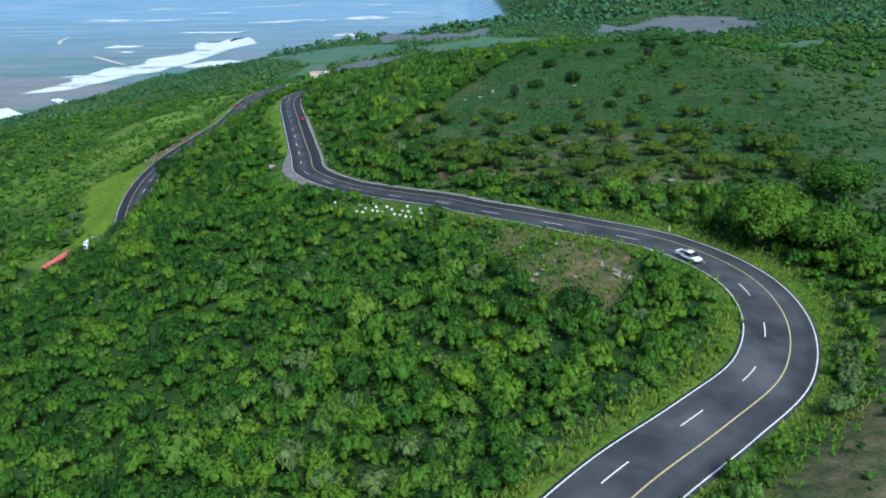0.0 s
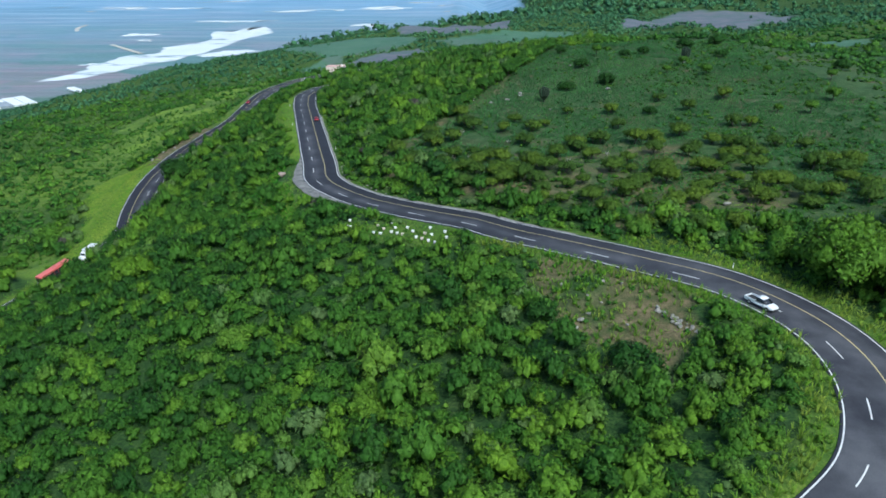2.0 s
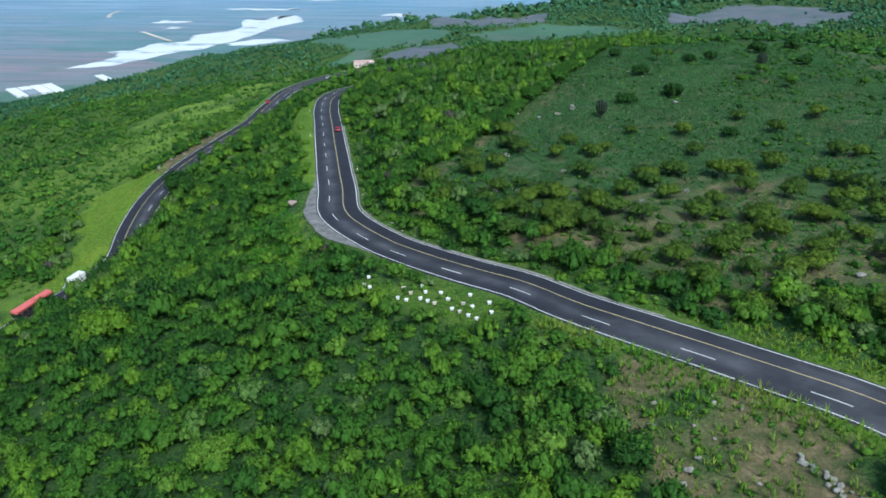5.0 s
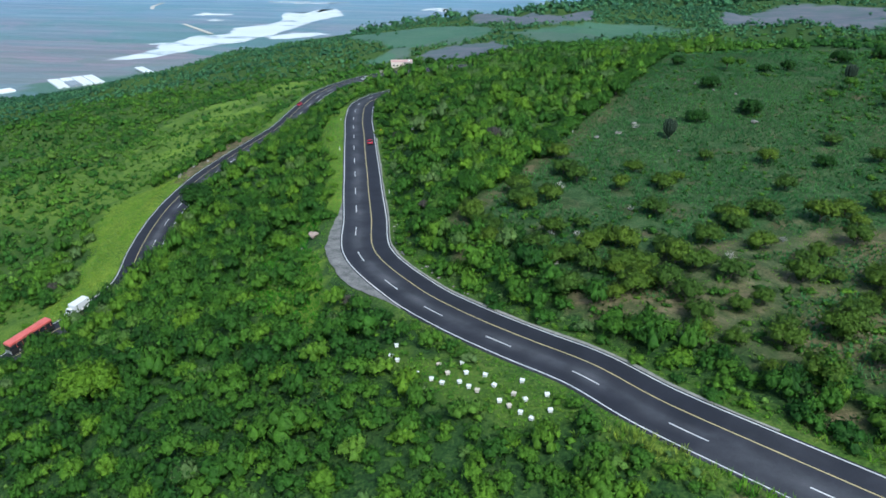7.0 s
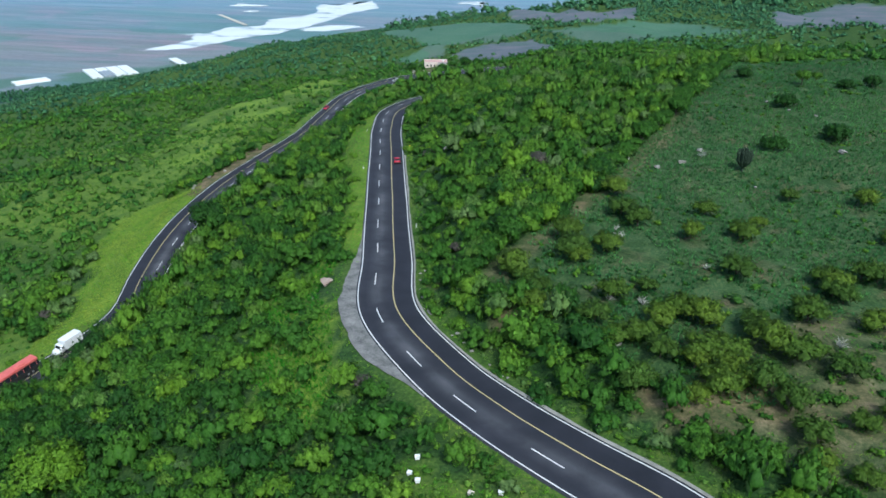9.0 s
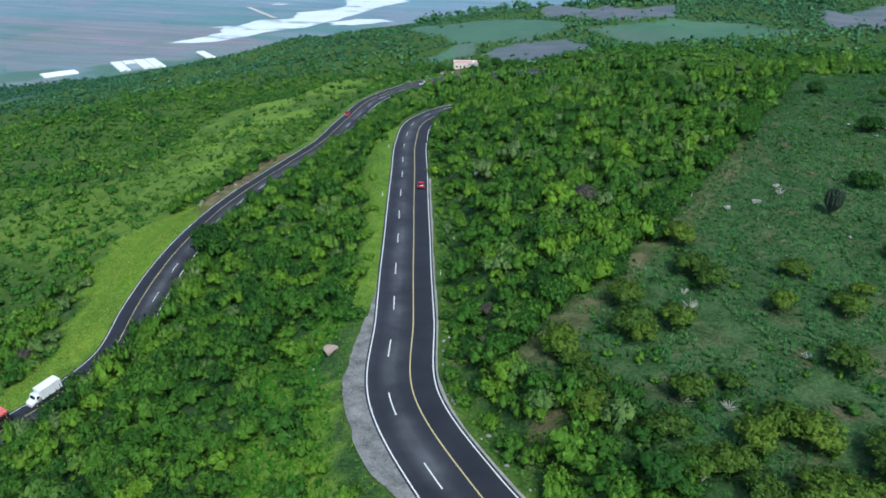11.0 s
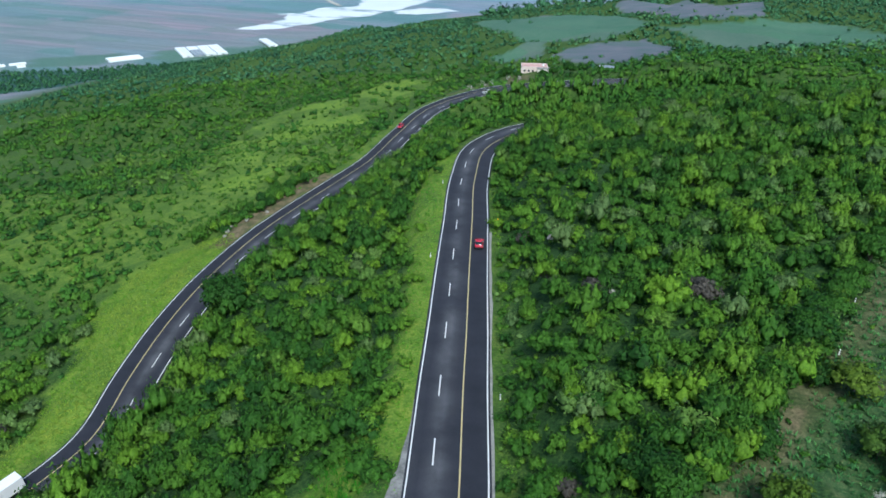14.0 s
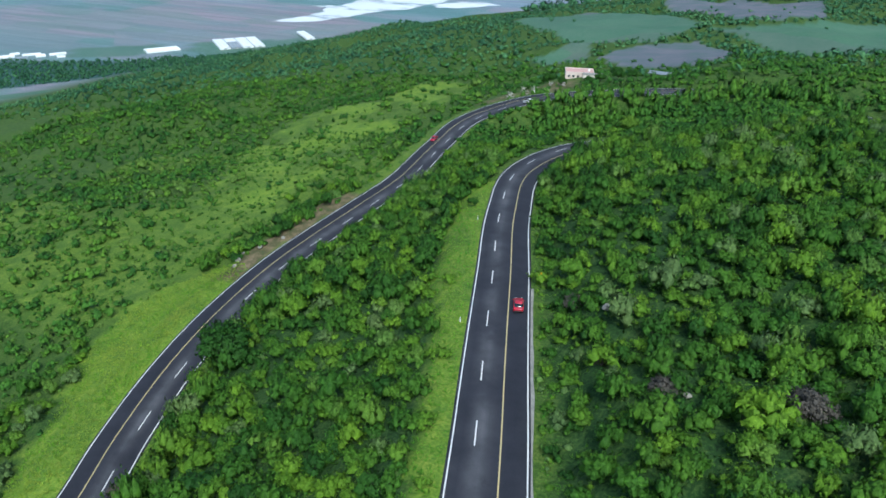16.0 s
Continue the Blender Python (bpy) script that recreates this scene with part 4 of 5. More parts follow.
# ---- water and works on the plain ----
def pool(name, outline, z, label, wobble=0.0, seed=1):
    pts = np.array(outline, float)
    loop = curve_through(np.c_[np.vstack([pts, pts[:1]]), np.zeros(len(pts) + 1)], 16)[:-1, :2]
    if wobble:
        c = loop.mean(0)
        d = loop - c
        k = 1 + wobble * (ripple(loop[:, 0], loop[:, 1], 60, seed) - 0.5) + wobble * (ripple(loop[:, 0], loop[:, 1], 22, seed + 1) - 0.5)
        loop = c + d * k[:, None]
        loop[:, 0] += wobble * 260 * (ripple(loop[:, 0], loop[:, 1] * 3, 70, seed + 2) - 0.5)
        loop[:, 1] += wobble * 90 * (ripple(loop[:, 0], loop[:, 1] * 3, 40, seed + 3) - 0.5)
    fine = even(np.c_[np.vstack([loop, loop[:1]]), np.zeros(len(loop) + 1)], 6.0 if wobble else 3.0)[:-1, :2]
    loop = fine + np.c_[ripple(fine[:, 0], fine[:, 1], 26, seed + 4) - 0.5, ripple(fine[:, 0], fine[:, 1], 26, seed + 5) - 0.5] * (13 if wobble else 3)
    bm = bmesh.new()
    if z < -150:
        z = float(np.median(ground_height(loop[:, 0], loop[:, 1]))) + 0.35 + (z - PLAIN_Z)
    vs = [bm.verts.new((px, py, z)) for px, py in loop]
    face = bm.faces.new(vs)
    if face.normal.z < 0:
        face.normal_flip()
    bmesh.ops.triangulate(bm, faces=bm.faces)
    me = bpy.data.meshes.new(name)
    bm.to_mesh(me)
    bm.free()
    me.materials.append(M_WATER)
    for p in me.polygons:
        p.use_smooth = True
    return tagged(new(name, me), label, "water", kind="structure")


PLAIN_Z = -161.6
LAKE = [(-877, 1418), (-836, 1422), (-797, 1468), (-757, 1568), (-723, 1642), (-687, 1722), (-664, 1860), (-645, 2050), (-606, 2215), (-660, 2360), (-690, 2270), (-715, 2330), (-740, 2230), (-790, 2240), (-772, 2120), (-850, 2120), (-790, 2020), (-800, 1960), (-900, 1990), (-805, 1880), (-782, 1800), (-815, 1770), (-850, 1745), (-850, 1660), (-885, 1640), (-845, 1560), (-858, 1492)]
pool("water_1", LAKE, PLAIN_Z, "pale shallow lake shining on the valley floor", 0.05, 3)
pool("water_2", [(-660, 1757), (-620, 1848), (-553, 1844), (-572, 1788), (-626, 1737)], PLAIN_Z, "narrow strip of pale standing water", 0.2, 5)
POOLS = [(-1006, 2131, 65, 41), (-919, 2026, 26, 20), (-809, 2563, 120, 50), (-1416, 3019, 87, 63), (-1202, 3013, 102, 41), (-701, 2917, 98, 54), (-547, 2966, 59, 45), (-1056, 3339, 161, 38), (-1468, 3631, 76, 53), (-330, 3033, 122, 68), (-264, 3239, 94, 66), (-118, 3104, 65, 61), (-341, 2420, 64, 60), (-872, 1627, 29, 13), (-479, 2558, 33, 19), (-1725, 3088, 54, 22), (-810, 3765, 151, 40), (-348, 3754, 127, 47), (-490, 3528, 85, 35), (-107, 2810, 49, 18), (-1531, 2896, 60, 17), (-1022, 3693, 119, 31)]
rr = random.Random(5)
for k, (px, py, a, b) in enumerate(POOLS):
    for m_ in range(2):
        tilt = rr.uniform(-0.04, 0.22)
        la, lb = a * rr.uniform(0.45, 1.0), b * rr.uniform(0.35, 0.8)
        ox_, oy_ = px + rr.uniform(-0.45, 0.45) * a, py + rr.uniform(-0.7, 0.7) * b
        ring = []
        for j in range(11):
            w = 6.2832 * j / 11
            q = rr.uniform(0.45, 1.2)
            ex, ey = la * q * math.cos(w), lb * q * math.sin(w) + 0.12 * la * math.cos(w)
            ring.append((ox_ + ex * math.cos(tilt) - ey * math.sin(tilt), oy_ + ex * math.sin(tilt) + ey * math.cos(tilt)))
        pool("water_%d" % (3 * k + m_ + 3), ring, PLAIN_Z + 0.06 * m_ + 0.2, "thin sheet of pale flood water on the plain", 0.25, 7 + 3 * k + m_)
pond_z = gz(-425, 905) + 1.5
pool("water_90", [(-446, 902), (-430, 896), (-416, 888), (-409, 905), (-406, 936), (-414, 926), (-420, 916), (-434, 912)], pond_z, "small pale farm pond on the lower slope", 0.1, 90)

track_line = curve_through(np.array([(-1284, 2428, 0), (-1239, 2272, 0), (-1043, 2025, 0), (-916, 1887, 0), (-819, 1784, 0)], float), 12)
tn = np.gradient(track_line[:, :2], axis=0)
tn /= np.linalg.norm(tn, axis=1)[:, None]
tv = np.stack([np.c_[track_line[:, 0] + tn[:, 1] * o, track_line[:, 1] - tn[:, 0] * o, np.full(len(tn), PLAIN_Z + 1.6)] for o in (-6, 0, 6)], 1)
tagged(new("dirt_track", mesh_from("dirt_track", tv.reshape(-1, 3), sheet(len(tn), 3)[:, ::-1], M_TRACK)), "pale causeway track across the wet plain", "track", kind="structure")


def greenhouse(x, y, turn, length, bay, bays, net=False):
    """Rows of arched film roofs on low walls."""
    e = thing("greenhouse", pose(x, y, gz(x, y) - 0.3, 0, 0, turn), "long greenhouse with grey shade net roof" if net else "long greenhouse with rows of white film roofs", "greenhouse", "greenhouses on the plain")
    for k in range(bays):
        y0 = k * bay
        rings = []
        for xx in (0.0, length):
            ring = [(xx, y0 + 0.1, 0), (xx, y0 + 0.1, 2.4)]
            ring += [(xx, y0 + bay / 2 - (bay / 2 - 0.1) * math.cos(3.1416 * j / 8), 2.4 + 1.3 * math.sin(3.1416 * j / 8)) for j in range(1, 8)]
            ring += [(xx, y0 + bay - 0.1, 2.4), (xx, y0 + bay - 0.1, 0)]
            rings.append(ring)
        part("roof_bay", loft(rings), M_SHADE_NET if net else M_PLASTIC, e)
    part("door", box(-0.15, 0.05, bay * bays / 2 - 2, bay * bays / 2 + 2, 0, 2.3, 0.03), M_STEEL, e)
    return e


greenhouse(-886, 1082, 55, 52, 9, 3)
for n in range(4):
    gx_, gy_ = -753 - 12.6 * n, 1212 - 14.4 * n
    if n == 2:
        greenhouse(gx_, gy_, 137, 44, 5.8, 3, True)
        gx_, gy_ = gx_ - 33, gy_ + 31
    greenhouse(gx_, gy_, 137, 31 if n == 2 else 76, 5.8, 3)
greenhouse(-702, 1290, 137, 66, 8, 2)
# Small pale town buildings, stood in for by the greenhouse shape.
for gx_, gy_, long_, n_ in ((-1060, 958, 22, 2), (-1036, 968, 16, 1), (-1044, 986, 26, 1), (-1020, 990, 14, 2), (-1012, 1008, 24, 1), (-1066, 982, 14, 1), (-990, 1002, 12, 1)):
    greenhouse(gx_, gy_, 52 + 4 * n_, long_, 5, n_, long_ == 16)


# ---- houses on the spur ----
def window_part(parent, x, y, z, w, h, face):
    t = 0.06
    if face == "y":
        fr = part("window", box(x - w / 2, x + w / 2, y - t, y + t, z, z + h, 0.01), M_WHITE_PAINT, parent)
        part("pane", box(x - w / 2 + 0.08, x + w / 2 - 0.08, y - t - 0.02, y - t + 0.01, z + 0.08, z + h - 0.08), M_GLASS, fr, "dark window pane")
    else:
        fr = part("window", box(x - t, x + t, y - w / 2, y + w / 2, z, z + h, 0.01), M_WHITE_PAINT, parent)
        part("pane", box(x - t - 0.02, x - t + 0.01, y - w / 2 + 0.08, y + w / 2 - 0.08, z + 0.08, z + h - 0.08), M_GLASS, fr, "dark window pane")


house_z = gz(-104, 574)
house = thing("house", pose(-112, 566, house_z - 1.2, 0, 0, 14), "single-storey pink plastered house with a flat red roof", "house")
part("wall", box(0, 15, 0, 0.3, 0, 3.9, 0.03), M_PLASTER, house)
part("wall", box(0, 15, 9.7, 10, 0, 3.9, 0.03), M_PLASTER, house)
part("wall", box(0, 0.3, 0.31, 9.69, 0, 3.9, 0.03), M_PLASTER, house)
part("wall", box(14.7, 15, 0.31, 9.69, 0, 3.9, 0.03), M_PLASTER, house)
part("roof", box(0.32, 14.68, 0.32, 9.68, 3.35, 3.55), M_ROOF_RED, house)
part("annex_wall", box(9, 19, -4.5, -0.02, 0, 3.7, 0.04), M_PLASTER_PALE, house, "cream plastered annex")
part("annex_roof", box(8.8, 19.2, -4.7, -0.02, 3.71, 3.9, 0.03), M_CONCRETE, house)
part("door", box(6.0, 7.1, -0.05, 0.05, 0.1, 2.2, 0.02), M_BLACK, house, "dark front door")
for wx in (1.8, 4.2):
    window_part(house, wx, -0.04, 1.1, 1.3, 1.2, "y")
for wx in (10.6, 13.5, 16.6):
    window_part(house, wx, -4.55, 1.0, 1.4, 1.4, "y")
for wy in (2.5, 6.5):
    window_part(house, -0.04, wy, 1.1, 1.3, 1.2, "x")
tank = thing("water_tank", pose(-101, 573.5, house_z + 2.35), "white roof water tank standing on the house", "tank")
part("drum", tube([(0, 0, 0), (0, 0, 1.1), (0, 0, 1.3), (0, 0, 1.42)], [0.6, 0.6, 0.45, 0.22], 14), M_HIVE, tank)
part("lid", tube([(0, 0, 1.42), (0, 0, 1.5)], [0.26, 0.24], 12), M_BLACK, tank, "black lid")

shed = thing("shed", pose(-72, 596, gz(-68, 598) - 0.2, 0, 0, -4), "long low shed with a pale sheet roof", "shed")
part("roof", box(-0.6, 26.6, -0.6, 6.6, 2.7, 2.85, 0.02), M_STEEL, shed)
part("wall", box(0, 26, 5.7, 6, 0, 2.69, 0.02), M_CONCRETE, shed)
for px in (0.2, 6.6, 13, 19.4, 25.8):
    part("post", box(px - 0.1, px + 0.1, 0, 0.2, 0, 2.69, 0.01), M_STEEL, shed)

pillar = thing("gate_pillar", pose(-119, 530, gz(-119, 530), 0, 0, 20), "white painted gate pillar beside the lower road", "pillar")
part("shaft", box(-0.6, 0.6, -0.4, 0.4, 0, 2.6, 0.05), M_HIVE, pillar)
part("cap", box(-0.75, 0.75, -0.55, 0.55, 2.605, 2.8, 0.05), M_CONCRETE, pillar, "grey concrete cap")


# ---- vehicles ----
def wheel(parent, x, y, r, w):
    side = 1 if y > 0 else -1
    t = part("wheel", tube([(x, y - w / 2, r), (x, y - w / 2 + 0.03, r), (x, y + w / 2 - 0.03, r), (x, y + w / 2, r)], [r * 0.86, r, r, r * 0.86], 18), M_RUBBER, parent, "black tyre")
    part("rim", tube([(x, y + side * (w / 2 - 0.02), r), (x, y + side * (w / 2 + 0.012), r)], [r * 0.62, r * 0.55], 12), M_RIM, t, "grey wheel rim")


def section(x, half, z0, z1, tuck=0.0):
    """A rounded cross-section of a car's shell at x."""
    m = (z0 + z1) / 2
    return [(x, -half * 0.92, z0), (x, -half, z0 + (m - z0) * 0.4), (x, -half, m), (x, -half * (0.97 - tuck), z1 - 0.06), (x, -half * (0.86 - tuck), z1),
            (x, half * (0.86 - tuck), z1), (x, half * (0.97 - tuck), z1 - 0.06), (x, half, m), (x, half, z0 + (m - z0) * 0.4), (x, half * 0.92, z0)]


def sedan(m, paint, label):
    e = thing("car", m, label, "car", "cars on the road")
    part("body", loft([section(-2.2, 0.70, 0.42, 0.82), section(-2.05, 0.82, 0.28, 0.96), section(-1.4, 0.87, 0.24, 0.98), section(0, 0.88, 0.22, 0.93), section(1.1, 0.87, 0.24, 0.90), section(1.9, 0.80, 0.28, 0.76), section(2.2, 0.66, 0.38, 0.62)]), paint, e, smooth_shade=True)
    part("window_glass", loft([section(-1.75, 0.70, 0.9, 0.99, 0.05), section(-1.05, 0.76, 0.9, 1.36, 0.16), section(0.25, 0.77, 0.88, 1.37, 0.16), section(1.05, 0.72, 0.86, 0.95, 0.05)]), M_GLASS, e, "dark tinted windows", True)
    part("roof", loft([section(-1.1, 0.60, 1.34, 1.405), section(-0.5, 0.645, 1.345, 1.45), section(0.3, 0.61, 1.34, 1.405)]), paint, e, smooth_shade=True)
    part("front_bumper", box(2.02, 2.26, -0.66, 0.66, 0.3, 0.5, 0.05), M_BLACK, e)
    part("rear_bumper", box(-2.28, -2.08, -0.72, 0.72, 0.34, 0.56, 0.05), M_BLACK, e)
    for s in (-1, 1):
        part("headlight", box(2.0, 2.16, s * 0.5 - 0.16, s * 0.5 + 0.16, 0.56, 0.68, 0.03), M_LAMP_CLEAR, e, "clear headlight lens")
        part("tail_light", box(-2.2, -2.08, s * 0.58 - 0.14, s * 0.58 + 0.14, 0.68, 0.84, 0.03), M_LAMP_RED, e, "red tail light lens")
        part("mirror", box(0.72, 0.86, s * 0.96 - 0.09, s * 0.96 + 0.09, 0.92, 1.04, 0.03), paint, e)
        for x in (-1.35, 1.38):
            wheel(e, x, s * 0.8, 0.32, 0.2)
    return e


def pickup(m, label):
    e = thing("pickup_truck", m, label, "pickup", "cars on the road")
    part("body", loft([section(-2.6, 0.86, 0.5, 0.72), section(-2.5, 0.89, 0.45, 0.74), section(0.2, 0.9, 0.4, 0.76), section(1.2, 0.9, 0.4, 1.02), section(2.2, 0.84, 0.42, 0.92), section(2.6, 0.72, 0.48, 0.78)]), M_WHITE_PAINT, e, smooth_shade=True)
    part("cab_glass", loft([section(-0.55, 0.78, 0.9, 1.5, 0.1), section(-0.3, 0.78, 0.95, 1.62, 0.14), section(0.7, 0.78, 0.95, 1.6, 0.14), section(1.45, 0.76, 0.95, 1.03, 0.05)]), M_GLASS, e, "dark windows", True)
    part("roof", loft([section(-0.5, 0.64, 1.56, 1.68), section(0.1, 0.68, 1.58, 1.72), section(0.75, 0.64, 1.55, 1.66)]), M_WHITE_PAINT, e, smooth_shade=True)
    part("cab_back", box(-0.72, -0.56, -0.82, 0.82, 0.74, 1.12, 0.04), M_WHITE_PAINT, e)
    for s in (-1, 1):
        part("bed_side", box(-2.58, -0.72, s * 0.84 - 0.06, s * 0.84 + 0.06, 0.7, 1.06, 0.03), M_WHITE_PAINT, e)
        part("headlight", box(2.46, 2.6, s * 0.6 - 0.16, s * 0.6 + 0.16, 0.62, 0.76, 0.03), M_LAMP_CLEAR, e, "clear headlight lens")
        part("mirror", box(1.0, 1.14, s * 1.0 - 0.1, s * 1.0 + 0.1, 1.02, 1.2, 0.03), M_BLACK, e)
        for x in (-1.6, 1.65):
            wheel(e, x, s * 0.82, 0.37, 0.24)
    part("bed_floor", box(-2.52, -0.74, -0.78, 0.78, 0.74, 0.79), M_BLACK, e, "black bed liner")
    part("tailgate", box(-2.64, -2.54, -0.82, 0.82, 0.66, 1.06, 0.03), M_WHITE_PAINT, e)
    part("front_bumper", box(2.44, 2.7, -0.78, 0.78, 0.36, 0.56, 0.05), M_BLACK, e)
    return e


def bus(m, label):
    e = thing("bus", m, label, "bus")
    part("lower_body", box(-6, 6, -1.25, 1.25, 0.35, 1.5, 0.08), M_BLACK, e, "dark lower panels")
    part("window_band", box(-5.95, 5.92, -1.22, 1.22, 1.505, 2.6, 0.05), M_GLASS, e, "dark band of windows")
    part("roof", box(-6, 5.98, -1.25, 1.25, 2.605, 3.3, 0.22), M_BUS_RED, e, "red roof")
    part("windscreen", box(5.9, 6.03, -1.1, 1.1, 1.3, 2.7, 0.04), M_GLASS, e)
    part("front_panel", box(5.95, 6.08, -1.2, 1.2, 0.4, 1.29, 0.05), M_STEEL, e, "pale front panel")
    part("roof_unit", box(-3.4, -0.8, -0.8, 0.8, 3.305, 3.5, 0.08), M_BUS_RED, e)
    for s in (-1, 1):
        part("headlight", box(6.05, 6.14, s * 0.9 - 0.18, s * 0.9 + 0.18, 0.6, 0.8, 0.03), M_LAMP_CLEAR, e)
        for k in range(7):
            part("window_pillar", box(-5.4 + k * 1.6, -5.3 + k * 1.6, s * 1.23 - 0.02, s * 1.23 + 0.02, 1.5, 2.6), M_BUS_RED, e)
        for x in (-4.0, -2.9, 3.9):
            wheel(e, x, s * 1.1, 0.5, 0.3)
    return e


def box_truck(m, label):
    e = thing("box_truck", m, label, "truck")
    part("chassis", box(-3.4, 3.3, -0.45, 0.45, 0.5, 0.8, 0.02), M_BLACK, e)
    part("cargo_box", box(-3.6, 1.2, -1.2, 1.2, 0.85, 3.2, 0.05), M_WHITE_PAINT, e)
    part("cab", loft([section(1.35, 1.05, 0.6, 2.5), section(2.2, 1.08, 0.55, 2.45), section(2.6, 1.06, 0.55, 1.6), section(3.5, 0.95, 0.55, 1.45), section(3.65, 0.8, 0.6, 1.2)]), M_WHITE_PAINT, e, smooth_shade=True)
    part("windscreen", loft([section(2.25, 0.92, 1.55, 2.36), section(2.56, 0.95, 1.55, 1.7)]), M_GLASS, e, "dark windscreen")
    part("front_bumper", box(3.5, 3.75, -1.05, 1.05, 0.45, 0.7, 0.05), M_STEEL, e)
    for s in (-1, 1):
        part("side_window", box(1.6, 2.2, s * 1.06 - 0.02, s * 1.06 + 0.02, 1.6, 2.2, 0.01), M_GLASS, e)
        part("headlight", box(3.58, 3.7, s * 0.7 - 0.15, s * 0.7 + 0.15, 0.85, 1.05, 0.03), M_LAMP_CLEAR, e)
        for x in (-2.3, 2.6):
            wheel(e, x, s * 1.0, 0.46, 0.3)
    return e


def on_road(x, y, offset, back=False):
    """Where a vehicle stands on the road: the station nearest to x, y, at an offset from the centre line."""
    k = int(np.hypot(ROAD[:, 0] - x, ROAD[:, 1] - y).argmin())
    tx, ty = ROAD_T[k]
    slope = (ROAD[min(k + 2, len(ROAD) - 1), 2] - ROAD[k - 2, 2]) / 4
    yaw = math.degrees(math.atan2(ty, tx)) + (180 if back else 0)
    px, py = ROAD[k, :2] + ROAD_N[k] * offset
    return pose(px, py, ROAD[k, 2] - abs(offset) * 0.012 + 0.002, 0, math.degrees(math.atan(-slope)) * (-1 if back else 1), yaw)


sedan(on_road(-63, 294, 3.1), M_RED, "red saloon car driving along the upper road")
sedan(on_road(-127, 428, 3.1), M_RED, "red saloon car driving down the lower road")
pickup(on_road(43, 117, -3.2, True), "white pickup truck rounding the near bend")
pickup(on_road(-112, 484, -3.4, True), "white pickup truck at the far end of the lower road")
bus(on_road(-131, 217, 3.1), "coach with red roof and dark windows on the lower road")
box_truck(on_road(-127, 230, 3.1), "white box truck following the coach")


# ---- roadside furniture ----
sx, sy = -61.5, 303.0
k = int(np.hypot(ROAD[:, 0] - sx, ROAD[:, 1] - sy).argmin())
sx, sy = ROAD[k, :2] + ROAD_N[k] * 6.9
sign = thing("road_sign", pose(sx, sy, gz(sx, sy) - 0.15, 0, 0, 14), "yellow diamond warning sign on a steel post", "sign")
part("post", box(-0.04, 0.04, -0.03, 0.03, 0, 2.6, 0.01), M_STEEL, sign)
bm = box(-0.45, 0.45, -0.012, 0.012, -0.45, 0.45, 0.008)
bmesh.ops.rotate(bm, verts=bm.verts, cent=(0, 0, 0), matrix=Matrix.Rotation(radians(45), 3, "Y"))
bmesh.ops.translate(bm, verts=bm.verts, vec=(0, -0.05, 2.3))
part("plate", bm, M_SIGN, sign, "yellow diamond plate")
part("symbol", box(-0.06, 0.06, -0.068, -0.063, 2.05, 2.55), M_BLACK, sign, "black bend symbol")


def marker_post(x, y):
    e = thing("marker_post", pose(x, y, gz(x, y) - 0.15), "short white post with a black band", "post", "white posts")
    part("shaft", tube([(0, 0, 0), (0, 0, 1.0), (0, 0, 1.1)], [0.1, 0.09, 0.04], 10), M_HIVE, e)
    part("band", tube([(0, 0, 0.82), (0, 0, 0.95)], [0.098, 0.097], 10), M_BLACK, e, "black band")


for yy, off in ((244, 6.6), (172, 6.7), (128, 6.5), (330, -6.5), (287, -6.4)):
    kk = UP[np.abs(ROAD[UP, 1] - yy).argmin()]
    px, py = ROAD[kk, :2] + ROAD_N[kk] * off
    marker_post(px, py)
# Fence post stubs at the hedge, drawn with the marker post shape.
for px, py in ((0, 271), (-4, 257)):
    marker_post(px, py)


# ---- bee yard ----
def hive(paint, label):
    e = thing("beehive", Matrix(), label, "beehive", "beehives in the clearing")
    for x in (-0.2, 0.2):
        part("foot", box(x - 0.05, x + 0.05, -0.24, 0.24, 0, 0.18, 0.01), M_ROCK, e)
    part("body", box(-0.3, 0.3, -0.26, 0.26, 0.185, 0.62, 0.015), paint, e)
    part("entrance", box(-0.16, 0.16, -0.275, -0.262, 0.2, 0.225), M_BLACK, e, "dark entrance slit")
    part("lid", box(-0.38, 0.38, -0.34, 0.34, 0.625, 0.71, 0.015), M_HIVE if paint is M_HIVE else M_HIVE_OLD, e)
    return e


hive_spots = [(-28.7, 169.2), (-24.3, 162.2), (-21.5, 163.8), (-18.2, 164.3), (-17.4, 161.9), (-14.7, 161.4), (-18.1, 159.9), (-16.7, 158.8), (-15.5, 157.9), (-13.3, 159.0), (-9.6, 159.9), (-10.6, 157.0), (-12.4, 155.7), (-11.1, 154.7), (-9.1, 155.7), (-6.3, 156.8), (-9.6, 153.4), (-8.2, 152.2), (-5.9, 153.4), (-22.1, 160.8), (-27.9, 165.7), (-29.1, 166.8), (-20.0, 161.9), (-20.5, 159.9)]
kinds = [hive(M_HIVE, "white painted wooden beehive with a flat lid"), hive(M_HIVE_OLD, "faded pinkish beehive with a worn lid")]
first = [True, True]
for n, (x, y) in enumerate(hive_spots):
    w = 1 if n in (2, 8, 11, 13, 22) else 0
    at = pose(x, y, gz(x, y) - 0.06, 0, 0, rr.uniform(-30, 30)) @ Matrix.Scale(0.85, 4)
    if first[w]:
        kinds[w].matrix_basis, first[w] = at, False
    else:
        copy_thing(kinds[w], at).matrix_basis = at


